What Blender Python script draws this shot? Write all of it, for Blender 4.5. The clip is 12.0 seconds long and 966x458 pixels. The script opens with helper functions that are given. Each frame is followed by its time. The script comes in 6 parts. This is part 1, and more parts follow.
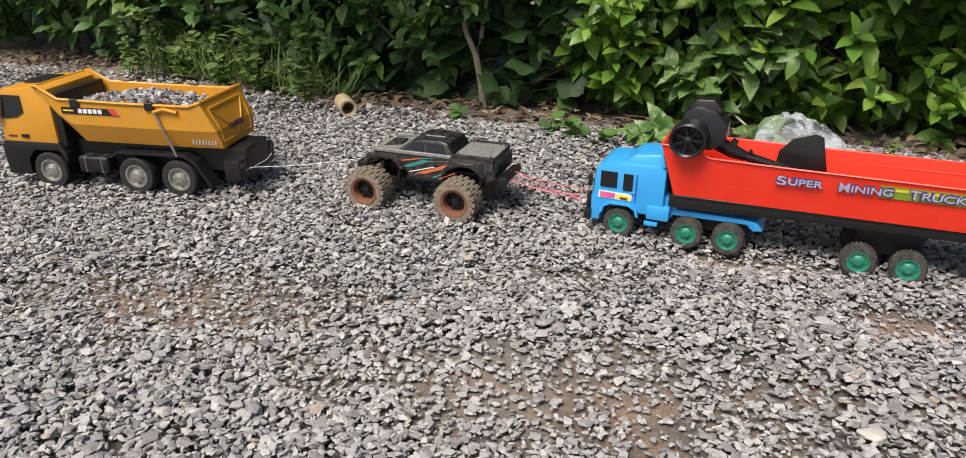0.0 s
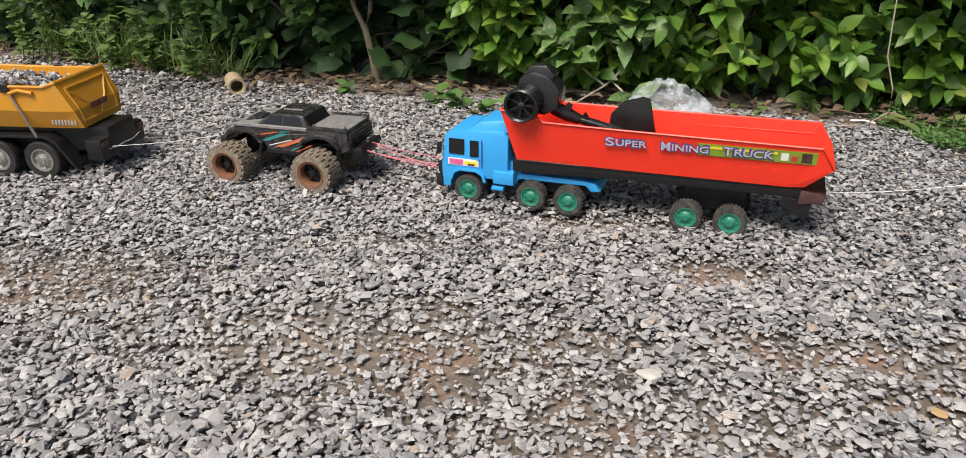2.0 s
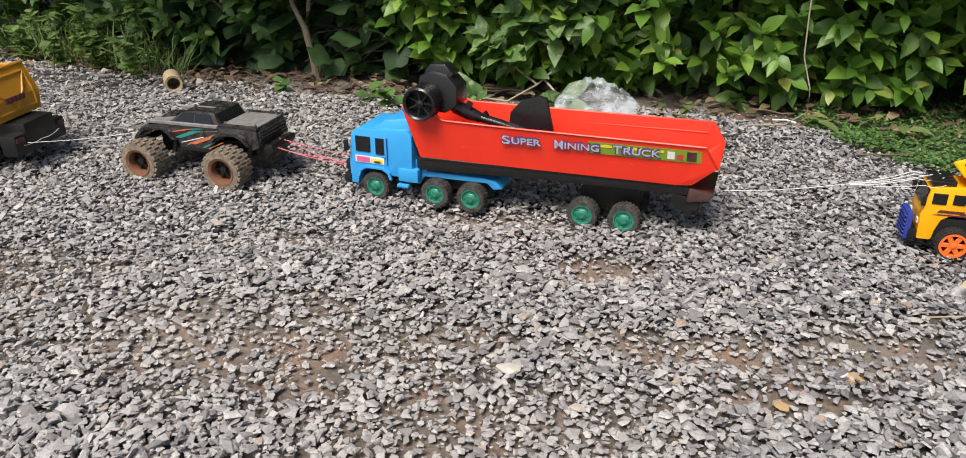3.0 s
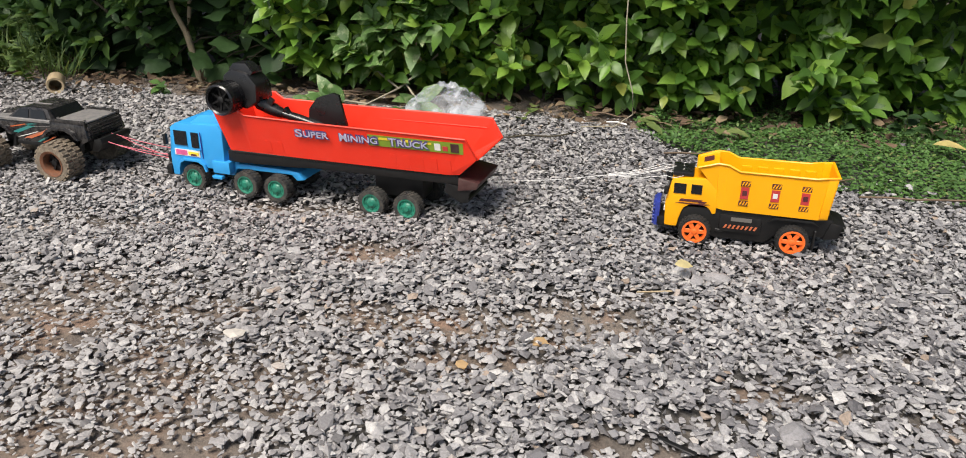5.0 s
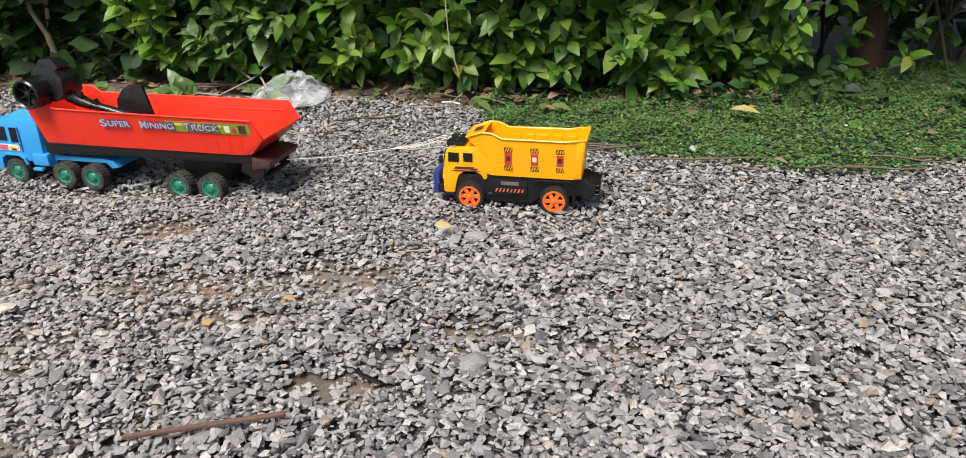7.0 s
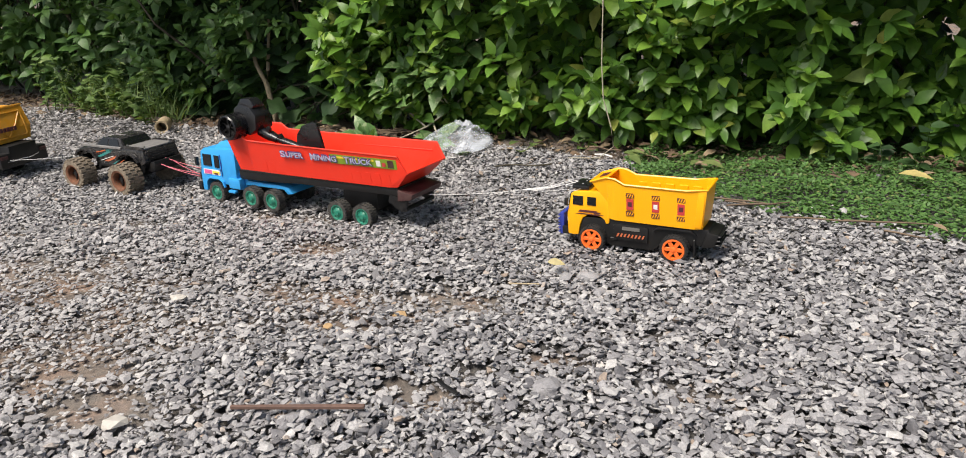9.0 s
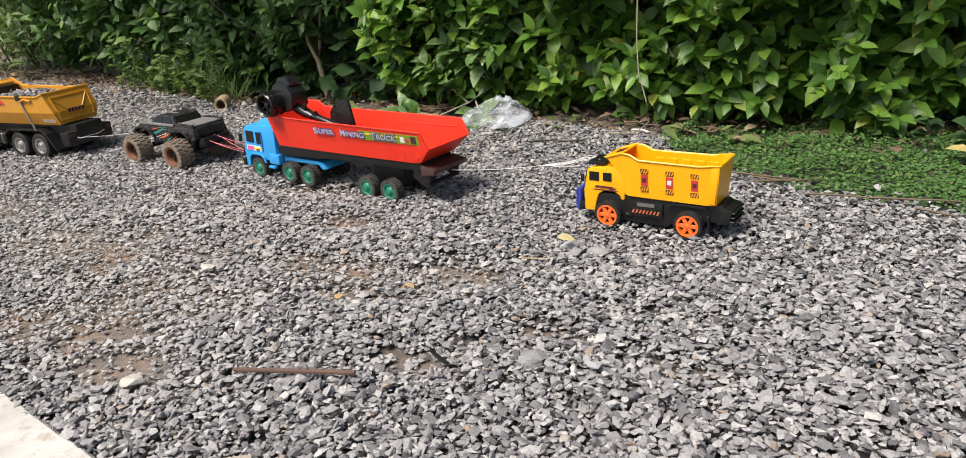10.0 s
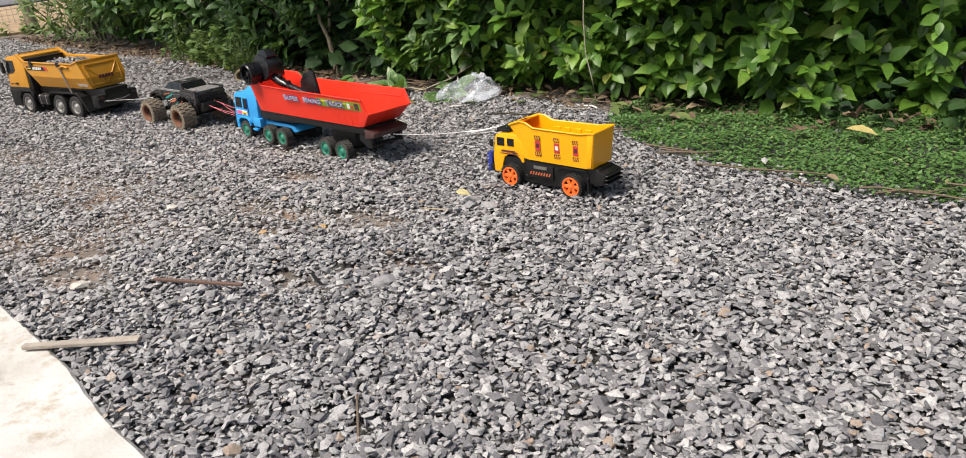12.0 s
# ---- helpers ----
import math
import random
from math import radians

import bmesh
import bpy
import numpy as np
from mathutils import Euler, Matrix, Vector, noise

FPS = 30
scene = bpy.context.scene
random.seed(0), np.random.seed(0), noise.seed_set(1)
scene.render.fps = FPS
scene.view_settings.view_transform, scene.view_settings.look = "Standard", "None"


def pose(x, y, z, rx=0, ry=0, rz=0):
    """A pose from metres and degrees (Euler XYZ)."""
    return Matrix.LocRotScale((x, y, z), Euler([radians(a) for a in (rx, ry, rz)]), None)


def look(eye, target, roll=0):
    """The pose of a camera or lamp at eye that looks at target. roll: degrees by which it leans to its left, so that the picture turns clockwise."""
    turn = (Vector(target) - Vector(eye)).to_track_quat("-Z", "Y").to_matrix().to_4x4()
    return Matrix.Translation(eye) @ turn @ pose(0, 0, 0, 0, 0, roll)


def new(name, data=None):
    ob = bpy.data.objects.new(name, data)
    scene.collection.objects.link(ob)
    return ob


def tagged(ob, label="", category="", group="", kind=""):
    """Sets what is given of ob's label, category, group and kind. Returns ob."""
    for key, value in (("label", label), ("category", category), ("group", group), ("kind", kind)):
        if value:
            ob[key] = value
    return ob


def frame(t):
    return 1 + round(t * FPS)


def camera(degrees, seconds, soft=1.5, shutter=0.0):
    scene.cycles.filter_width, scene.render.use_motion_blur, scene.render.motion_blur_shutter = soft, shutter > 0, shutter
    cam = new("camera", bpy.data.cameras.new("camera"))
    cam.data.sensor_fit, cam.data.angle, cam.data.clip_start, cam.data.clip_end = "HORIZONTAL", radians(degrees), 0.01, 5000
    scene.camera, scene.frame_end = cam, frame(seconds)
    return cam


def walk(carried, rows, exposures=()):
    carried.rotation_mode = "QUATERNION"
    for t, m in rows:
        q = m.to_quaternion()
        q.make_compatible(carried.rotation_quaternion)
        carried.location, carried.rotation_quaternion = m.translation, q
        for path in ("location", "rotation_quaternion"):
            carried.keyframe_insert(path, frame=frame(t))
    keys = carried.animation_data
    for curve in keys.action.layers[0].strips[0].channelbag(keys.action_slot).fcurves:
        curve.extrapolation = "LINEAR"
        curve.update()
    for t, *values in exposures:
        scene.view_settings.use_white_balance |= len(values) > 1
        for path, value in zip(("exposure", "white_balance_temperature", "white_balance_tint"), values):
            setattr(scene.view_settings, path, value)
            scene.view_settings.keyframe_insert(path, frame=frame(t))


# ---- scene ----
import functools

cam = camera(65.3, 12.0, soft=0.95)
PATH = [
    (0, (-1.489, 0.249, 0.619), (-1.845, 2.046, -0.185), -0.01),
    (0.5, (-1.441, 0.250, 0.616), (-1.791, 2.045, -0.193), -0.14),
    (1, (-1.384, 0.245, 0.613), (-1.703, 2.038, -0.213), -0.15),
    (1.5, (-1.317, 0.243, 0.612), (-1.594, 2.037, -0.228), -0.54),
    (2, (-1.256, 0.241, 0.612), (-1.524, 2.029, -0.242), -0.85),
    (2.5, (-1.190, 0.248, 0.615), (-1.455, 2.037, -0.238), -1.12),
    (3, (-1.081, 0.250, 0.614), (-1.330, 2.040, -0.244), -0.46),
    (5, (-0.683, 0.180, 0.612), (-0.904, 1.988, -0.212), 0.19),
    (5.5, (-0.613, 0.160, 0.612), (-0.810, 1.965, -0.226), -0.77),
    (6, (-0.524, 0.144, 0.615), (-0.684, 1.951, -0.227), -0.98),
    (6.5, (-0.429, 0.117, 0.614), (-0.561, 1.923, -0.235), -1.25),
    (6.7, (-0.387, 0.107, 0.615), (-0.510, 1.912, -0.238), -1.40),
    (8.3, (-0.139, 0.036, 0.591), (-0.557, 1.859, -0.116), -2.76),
    (8.5, (-0.142, 0.039, 0.587), (-0.635, 1.850, -0.104), -2.62),
    (9, (-0.158, 0.042, 0.588), (-0.805, 1.811, -0.083), -2.93),
    (9.5, (-0.133, 0.061, 0.590), (-0.888, 1.780, -0.100), -3.78),
    (10, (-0.031, 0.066, 0.589), (-0.862, 1.736, -0.131), -4.71),
    (10.5, (0.058, 0.068, 0.588), (-0.828, 1.702, -0.148), -4.70),
    (11, (0.147, 0.053, 0.590), (-0.776, 1.664, -0.154), -4.99),
    (11.5, (0.265, 0.041, 0.588), (-0.693, 1.636, -0.146), -4.71),
    (12, (0.395, 0.015, 0.590), (-0.597, 1.581, -0.159), -4.52),
]
walk(cam, [(t, look(eye, target, roll)) for t, eye, target, roll in PATH], exposures=((0.0, 0.27, 6700, 10), (6.7, 0.26, 6700, 10), (8.5, 0.35, 6700, 10), (12.0, 0.36, 6700, 10)))

# ---- world and light ----
SUN_EL, SUN_AZ = 58.0, 205.0
world = bpy.data.worlds.new("world")
scene.world = world
world.use_nodes = True
wn = world.node_tree.nodes
sky = wn.new("ShaderNodeTexSky")
sky.sky_type = "NISHITA"
sky.sun_disc = False
sky.sun_elevation, sky.sun_rotation = radians(SUN_EL), radians(SUN_AZ)
sky.dust_density, sky.air_density = 3.0, 1.0
wn["Background"].inputs["Strength"].default_value = 0.092
world.node_tree.links.new(sky.outputs["Color"], wn["Background"].inputs["Color"])
sun = new("sun", bpy.data.lights.new("sun", "SUN"))
sun.data.energy, sun.data.angle, sun.data.color = 4.05, radians(28), (1.0, 0.95, 0.88)
az, el = radians(SUN_AZ), radians(SUN_EL)
sun_way = Vector((math.sin(az) * math.cos(el), math.cos(az) * math.cos(el), math.sin(el)))
sun.matrix_world = look(sun_way * 20, (0, 0, 0))

# ---- small builders ----
rng = np.random.default_rng(7)


def part(name, bm, material, parent=None, label="", smooth=False):
    """Links a bmesh as one mesh object under a thing or a part."""
    bm.normal_update()
    me = bpy.data.meshes.new(name)
    bm.to_mesh(me)
    bm.free()
    me.materials.append(material)
    if smooth:
        me.shade_smooth()
        me.set_sharp_from_angle(angle=radians(38))
    ob = new(name, me)
    ob.parent = parent
    return tagged(ob, label)


def thing(name, m, label, category, group="", kind=""):
    ob = new(name)
    ob.empty_display_size = 0.05
    ob.matrix_world = m
    return tagged(ob, label, category, group, kind)


def tri_mesh(name, verts, tris, material, smooth=False):
    me = bpy.data.meshes.new(name)
    verts, tris = np.asarray(verts, np.float32), np.asarray(tris, np.int32)
    me.vertices.add(len(verts))
    me.vertices.foreach_set("co", verts.ravel())
    me.loops.add(tris.size)
    me.loops.foreach_set("vertex_index", tris.ravel())
    me.polygons.add(len(tris))
    me.polygons.foreach_set("loop_start", np.arange(0, tris.size, 3, dtype=np.int32))
    me.polygons.foreach_set("use_smooth", np.full(len(tris), smooth))
    me.update(calc_edges=True)
    me.materials.append(material)
    return me


def bevel(bm, geom_edges, width, seg=2):
    if width > 0:
        bmesh.ops.bevel(bm, geom=list(geom_edges), offset=width, segments=seg, affect="EDGES", profile=0.6)


def box(x0, x1, y0, y1, z0, z1, b=0.0, seg=2, bm=None):
    own = bmesh.new()
    vs = [own.verts.new((x, y, z)) for z in (z0, z1) for y in (y0, y1) for x in (x0, x1)]
    for f in ((0, 2, 3, 1), (4, 5, 7, 6), (0, 1, 5, 4), (2, 6, 7, 3), (0, 4, 6, 2), (1, 3, 7, 5)):
        own.faces.new([vs[i] for i in f])
    bevel(own, own.edges, b, seg)
    return merge(bm, own)


def merge(bm, own):
    if bm is None:
        return own
    me = bpy.data.meshes.new("tmp")
    own.to_mesh(me)
    own.free()
    bm.from_mesh(me)
    bpy.data.meshes.remove(me)
    return bm


def prism(profile, y0, y1, b=0.0, top_in=0.0, bm=None, seg=2):
    """A profile in x and z, drawn out from y0 to y1; top_in: how far the highest points lean inwards."""
    own = bmesh.new()
    zs = [z for _, z in profile]
    lo, hi = min(zs), max(zs)
    rows = []
    for y, s in ((y0, 1), (y1, -1)):
        rows.append([own.verts.new((x, y + s * top_in * (z - lo) / (hi - lo), z)) for x, z in profile])
    n = len(profile)
    own.faces.new(rows[0])
    own.faces.new(rows[1][::-1])
    for i in range(n):
        own.faces.new((rows[0][i], rows[1][i], rows[1][(i + 1) % n], rows[0][(i + 1) % n]))
    bmesh.ops.recalc_face_normals(own, faces=own.faces)
    bevel(own, own.edges, b, seg)
    return merge(bm, own)


def loft(loops, bm=None, caps=True):
    """Closed loops of equal length, joined one to the next, the first and last filled."""
    own = bmesh.new()
    rows = [[own.verts.new(p) for p in loop] for loop in loops]
    n = len(rows[0])
    for a, b in zip(rows, rows[1:]):
        for i in range(n):
            own.faces.new((a[i], a[(i + 1) % n], b[(i + 1) % n], b[i]))
    if caps:
        own.faces.new(rows[0][::-1])
        own.faces.new(rows[-1])
    bmesh.ops.recalc_face_normals(own, faces=own.faces)
    return merge(bm, own)


def lathe_y(profile, n=28, bm=None, cx=0.0, cz=0.0, caps=True):
    """A profile of (radius, y), turned about the y axis."""
    loops = [[(cx + r * math.cos(2 * math.pi * i / n), y, cz + r * math.sin(2 * math.pi * i / n)) for i in range(n)] for r, y in profile]
    return loft(loops, bm, caps)


def tube(points, radius, n=6, bm=None):
    pts = [Vector(p) for p in points]
    radii = radius if isinstance(radius, (list, tuple)) else [radius] * len(pts)
    loops = []
    for i, p in enumerate(pts):
        d = (pts[min(i + 1, len(pts) - 1)] - pts[max(i - 1, 0)]).normalized()
        u = d.cross(Vector((0.03, 0.05, 1))).normalized() if abs(d.z) < 0.95 else d.cross(Vector((1, 0, 0))).normalized()
        v = d.cross(u)
        loops.append([p + radii[i] * (math.cos(a) * u + math.sin(a) * v) for a in (2 * math.pi * k / n for k in range(n))])
    return loft(loops, bm)


# ---- materials ----
def nodes_of(name):
    m = bpy.data.materials.new(name)
    m.use_nodes = True
    t = m.node_tree
    return m, t.nodes, t.links, t.nodes["Principled BSDF"]


def ramp(ns, stops):
    r = ns.new("ShaderNodeValToRGB")
    e = r.color_ramp.elements
    while len(e) < len(stops):
        e.new(0.5)
    for el_, (p, c) in zip(e, stops):
        el_.position, el_.color = p, (*c, 1)
    return r


def noise_node(ns, ls, scale, detail=5.0, rough=0.6, coord="Object"):
    c = ns.new("ShaderNodeTexCoord")
    n = ns.new("ShaderNodeTexNoise")
    n.inputs["Scale"].default_value, n.inputs["Detail"].default_value, n.inputs["Roughness"].default_value = scale, detail, rough
    ls.new(c.outputs[coord], n.inputs["Vector"])
    return n


def mixer(ns, ls, fac, a, b, mode="MIX"):
    m = ns.new("ShaderNodeMix")
    m.data_type, m.blend_type = "RGBA", mode
    for sock, val in ((m.inputs[0], fac), (m.inputs[6], a), (m.inputs[7], b)):
        if isinstance(val, (int, float)):
            sock.default_value = val
        elif isinstance(val, tuple):
            sock.default_value = (*val, 1)
        else:
            ls.new(val, sock)
    return m.outputs[2]


def bump(ns, ls, p, height, strength, dist):
    b = ns.new("ShaderNodeBump")
    b.inputs["Strength"].default_value, b.inputs["Distance"].default_value = strength, dist
    ls.new(height, b.inputs["Height"])
    ls.new(b.outputs["Normal"], p.inputs["Normal"])


def surface(name, base, rough=0.5, metal=0.0, var=0.15, fine=300.0, broad=18.0, dust=0.0, dust_col=(0.3, 0.26, 0.2), bumps=0.15, dist=0.0006, coat=0.0, rough_var=0.12):
    """A plain material with grain, broad blotches and a film of dust in patches."""
    m, ns, ls, p = nodes_of(name)
    f, g = noise_node(ns, ls, fine), noise_node(ns, ls, broad, 4.0)
    dark, light = tuple(c * (1 - var) for c in base), tuple(min(1, c * (1 + var)) for c in base)
    col = mixer(ns, ls, g.outputs["Fac"], dark, light)
    r1 = ramp(ns, [(0.3, (1 - var * 0.6,) * 3), (0.7, (1.0,) * 3)])
    ls.new(f.outputs["Fac"], r1.inputs["Fac"])
    col = mixer(ns, ls, 1.0, col, r1.outputs["Color"], "MULTIPLY")
    if dust > 0:
        d = noise_node(ns, ls, broad * 2.3, 7.0, 0.7)
        r2 = ramp(ns, [(0.42, (0, 0, 0)), (0.72, (dust,) * 3)])
        ls.new(d.outputs["Fac"], r2.inputs["Fac"])
        col = mixer(ns, ls, r2.outputs["Color"], col, dust_col)
    ls.new(col, p.inputs["Base Color"])
    rr = ns.new("ShaderNodeMapRange")
    rr.inputs["To Min"].default_value, rr.inputs["To Max"].default_value = max(0.03, rough - rough_var), min(1, rough + rough_var)
    ls.new(g.outputs["Fac"], rr.inputs["Value"])
    ls.new(rr.outputs["Result"], p.inputs["Roughness"])
    p.inputs["Metallic"].default_value = metal
    p.inputs["Coat Weight"].default_value = coat
    if bumps:
        bump(ns, ls, p, f.outputs["Fac"], bumps, dist)
    return m


def varied(name, stops, rough, source="island", fine=200.0, grain=0.25, bumps=0.5, dist=0.001, through_light=0.0, gloss=0.5, blotch=None, island_col=True):
    """Each piece takes its own colour from the stops; grain on top; leaves let some light through."""
    m, ns, ls, p = nodes_of(name)
    if source == "island":
        g = ns.new("ShaderNodeNewGeometry")
        rnd = g.outputs["Random Per Island"]
    else:
        g = ns.new("ShaderNodeObjectInfo")
        rnd = g.outputs["Random"]
    r = ramp(ns, stops)
    ls.new(rnd, r.inputs["Fac"])
    f = noise_node(ns, ls, fine, 6.0, 0.65)
    r1 = ramp(ns, [(0.3, (1 - grain,) * 3), (0.75, (1 + grain * 0.4,) * 3)])
    ls.new(f.outputs["Fac"], r1.inputs["Fac"])
    col = mixer(ns, ls, 1.0, r.outputs["Color"], r1.outputs["Color"], "MULTIPLY")
    if blotch:
        n2 = noise_node(ns, ls, blotch[0], 3.0)
        r2 = ramp(ns, [(blotch[1], (0, 0, 0)), (blotch[1] + 0.14, (blotch[2],) * 3)])
        ls.new(n2.outputs["Fac"], r2.inputs["Fac"])
        col = mixer(ns, ls, r2.outputs["Color"], col, blotch[3])
    ls.new(col, p.inputs["Base Color"])
    p.inputs["Roughness"].default_value = rough
    p.inputs["Specular IOR Level"].default_value = gloss
    bump(ns, ls, p, f.outputs["Fac"], bumps, dist)
    if through_light:
        tr = ns.new("ShaderNodeBsdfTranslucent")
        hue = mixer(ns, ls, 1.0, col, (1.25, 1.2, 0.5), "MULTIPLY")
        ls.new(hue, tr.inputs["Color"])
        ms = ns.new("ShaderNodeMixShader")
        ms.inputs[0].default_value = through_light
        ls.new(p.outputs["BSDF"], ms.inputs[1])
        ls.new(tr.outputs["BSDF"], ms.inputs[2])
        ls.new(ms.outputs["Shader"], ns["Material Output"].inputs["Surface"])
    return m


GREYS = [(0.0, (0.125, 0.122, 0.13)), (0.3, (0.255, 0.249, 0.258)), (0.65, (0.372, 0.364, 0.369)), (0.9, (0.47, 0.461, 0.456)), (0.975, (0.55, 0.536, 0.522)), (0.99, (0.36, 0.28, 0.22))]
STONE = varied("crushed_stone", GREYS, 0.85, fine=320, grain=0.4, bumps=0.6, dist=0.0012)
STONE_ONE = varied("crushed_stone_single", GREYS, 0.85, source="object", fine=320, grain=0.3, bumps=0.6, dist=0.0012)

# pale earth dust on the chips round the trodden ground
tree_ = STONE.node_tree
ns, ls = tree_.nodes, tree_.links
p = ns["Principled BSDF"]
worn = ns.new("ShaderNodeAttribute")
worn.attribute_name = "dusty"
cloud = noise_node(ns, ls, 5.0, 6.0, 0.65)
patch = ramp(ns, [(0.3, (0.45,) * 3), (0.65, (1.0,) * 3)])
ls.new(cloud.outputs["Fac"], patch.inputs["Fac"])
much = mixer(ns, ls, 1.0, worn.outputs["Color"], patch.outputs["Color"], "MULTIPLY")
under = p.inputs["Base Color"].links[0].from_socket
ls.new(mixer(ns, ls, much, under, (0.49, 0.455, 0.42)), p.inputs["Base Color"])

SOIL, ns, ls, p = nodes_of("gravelly_soil")
a, b2, c3 = noise_node(ns, ls, 2.6, 6.0), noise_node(ns, ls, 90.0, 8.0, 0.7), noise_node(ns, ls, 14.0, 6.0)
r_a = ramp(ns, [(0.38, (0.175, 0.142, 0.118)), (0.5, (0.24, 0.186, 0.145)), (0.64, (0.3, 0.198, 0.142))])
ls.new(c3.outputs["Fac"], r_a.inputs["Fac"])
r_b = ramp(ns, [(0.3, (0.5, 0.5, 0.5)), (0.7, (1.15, 1.15, 1.15))])
ls.new(b2.outputs["Fac"], r_b.inputs["Fac"])
soil_col = mixer(ns, ls, 1.0, r_a.outputs["Color"], r_b.outputs["Color"], "MULTIPLY")
r_c = ramp(ns, [(0.45, (0, 0, 0)), (0.62, (0.55, 0.55, 0.55))])
ls.new(a.outputs["Fac"], r_c.inputs["Fac"])
soil_col = mixer(ns, ls, r_c.outputs["Color"], soil_col, (0.2, 0.19, 0.175))
# bed between the chips coloured near black, painting in the shade of the gaps
shaded_grit = ramp(ns, [(0.35, (0.03, 0.028, 0.026)), (0.6, (0.09, 0.086, 0.082)), (0.75, (0.2, 0.195, 0.19))])
ls.new(b2.outputs["Fac"], shaded_grit.inputs["Fac"])
earth_at = ns.new("ShaderNodeAttribute")
earth_at.attribute_name = "earth"
chip = ns.new("ShaderNodeTexVoronoi")
chip.inputs["Scale"].default_value = 75.0
chip_at = ns.new("ShaderNodeTexCoord")
ls.new(chip_at.outputs["Object"], chip.inputs["Vector"])
chip_grey = ramp(ns, [(0.0, (0.1, 0.1, 0.105)), (0.5, (0.26, 0.26, 0.262)), (1.0, (0.46, 0.455, 0.445))])
ls.new(chip.outputs["Color"], chip_grey.inputs["Fac"])
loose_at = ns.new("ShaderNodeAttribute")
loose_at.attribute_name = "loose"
# the darkened bed shows only where loose chips lie
bed = mixer(ns, ls, loose_at.outputs["Fac"], chip_grey.outputs["Color"], shaded_grit.outputs["Color"])
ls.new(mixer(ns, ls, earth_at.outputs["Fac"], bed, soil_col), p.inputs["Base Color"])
p.inputs["Roughness"].default_value = 0.95
bump(ns, ls, p, b2.outputs["Fac"], 0.9, 0.006)

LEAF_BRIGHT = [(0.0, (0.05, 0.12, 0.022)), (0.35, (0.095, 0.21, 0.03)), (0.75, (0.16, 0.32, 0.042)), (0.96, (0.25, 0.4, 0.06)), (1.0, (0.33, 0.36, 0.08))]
# dark leaf tones: the hedge's inner shade is put into the colour
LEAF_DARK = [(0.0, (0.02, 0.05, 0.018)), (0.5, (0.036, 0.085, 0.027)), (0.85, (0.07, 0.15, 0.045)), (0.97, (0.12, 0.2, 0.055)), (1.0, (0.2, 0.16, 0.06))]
LEAF_VINE = [(0.0, (0.022, 0.055, 0.018)), (0.5, (0.038, 0.09, 0.026)), (0.9, (0.06, 0.13, 0.036)), (1.0, (0.1, 0.19, 0.07))]
LEAF_MID = [(0.0, (0.06, 0.13, 0.036)), (0.5, (0.095, 0.2, 0.05)), (0.9, (0.115, 0.225, 0.05)), (1.0, (0.18, 0.29, 0.06))]
LEAF_FINE = [(0.0, (0.09, 0.16, 0.045)), (0.5, (0.16, 0.26, 0.075)), (1.0, (0.28, 0.36, 0.14))]
LEAF_COVER = [(0.0, (0.06, 0.13, 0.035)), (0.5, (0.09, 0.2, 0.05)), (0.93, (0.13, 0.26, 0.065)), (1.0, (0.24, 0.27, 0.1))]
M_BRIGHT = varied("glossy_green_leaf", LEAF_BRIGHT, 0.42, fine=60, grain=0.25, bumps=0.25, through_light=0.3)
M_BRIGHT_ONE = varied("glossy_green_leaf_single", LEAF_BRIGHT, 0.42, source="object", fine=60, grain=0.25, bumps=0.25, through_light=0.3)
M_MID = varied("shaded_green_leaf", LEAF_MID, 0.5, fine=60, grain=0.25, bumps=0.25, through_light=0.25)
M_DARK = varied("dark_shaded_leaf", LEAF_DARK, 0.5, fine=60, grain=0.25, bumps=0.25, through_light=0.25)
M_VINE = varied("vine_leaf", LEAF_VINE, 0.6, fine=50, grain=0.3, bumps=0.3, through_light=0.25)
M_FINE = varied("pale_green_leaf", LEAF_FINE, 0.55, fine=60, grain=0.25, bumps=0.2, through_light=0.35)
M_COVER = varied("ground_cover_leaf", LEAF_COVER, 0.6, fine=80, grain=0.3, bumps=0.2, through_light=0.25)
M_VARIEG = varied("variegated_leaf", [(0.0, (0.09, 0.2, 0.05)), (1.0, (0.17, 0.3, 0.1))], 0.5, fine=60, bumps=0.2, through_light=0.3, blotch=(45.0, 0.53, 0.8, (0.42, 0.5, 0.27)))
M_DRY = varied("dry_leaf", [(0.0, (0.12, 0.08, 0.05)), (0.5, (0.22, 0.15, 0.09)), (1.0, (0.38, 0.31, 0.2))], 0.8, source="object", fine=80, bumps=0.4)
M_DRY_I = varied("dry_litter", [(0.0, (0.07, 0.045, 0.03)), (0.5, (0.14, 0.09, 0.055)), (1.0, (0.28, 0.21, 0.13))], 0.85, fine=80, bumps=0.4)
BARK = surface("pale_bark", (0.24, 0.2, 0.13), 0.85, var=0.35, fine=140, broad=30, bumps=0.7, dist=0.003)
BARK_RED = surface("reddish_bark", (0.07, 0.036, 0.025), 0.9, var=0.4, fine=60, broad=14, bumps=0.9, dist=0.008)
STEM = surface("dark_stem", (0.07, 0.06, 0.04), 0.85, var=0.35, fine=140, broad=30, bumps=0.5, dist=0.002)
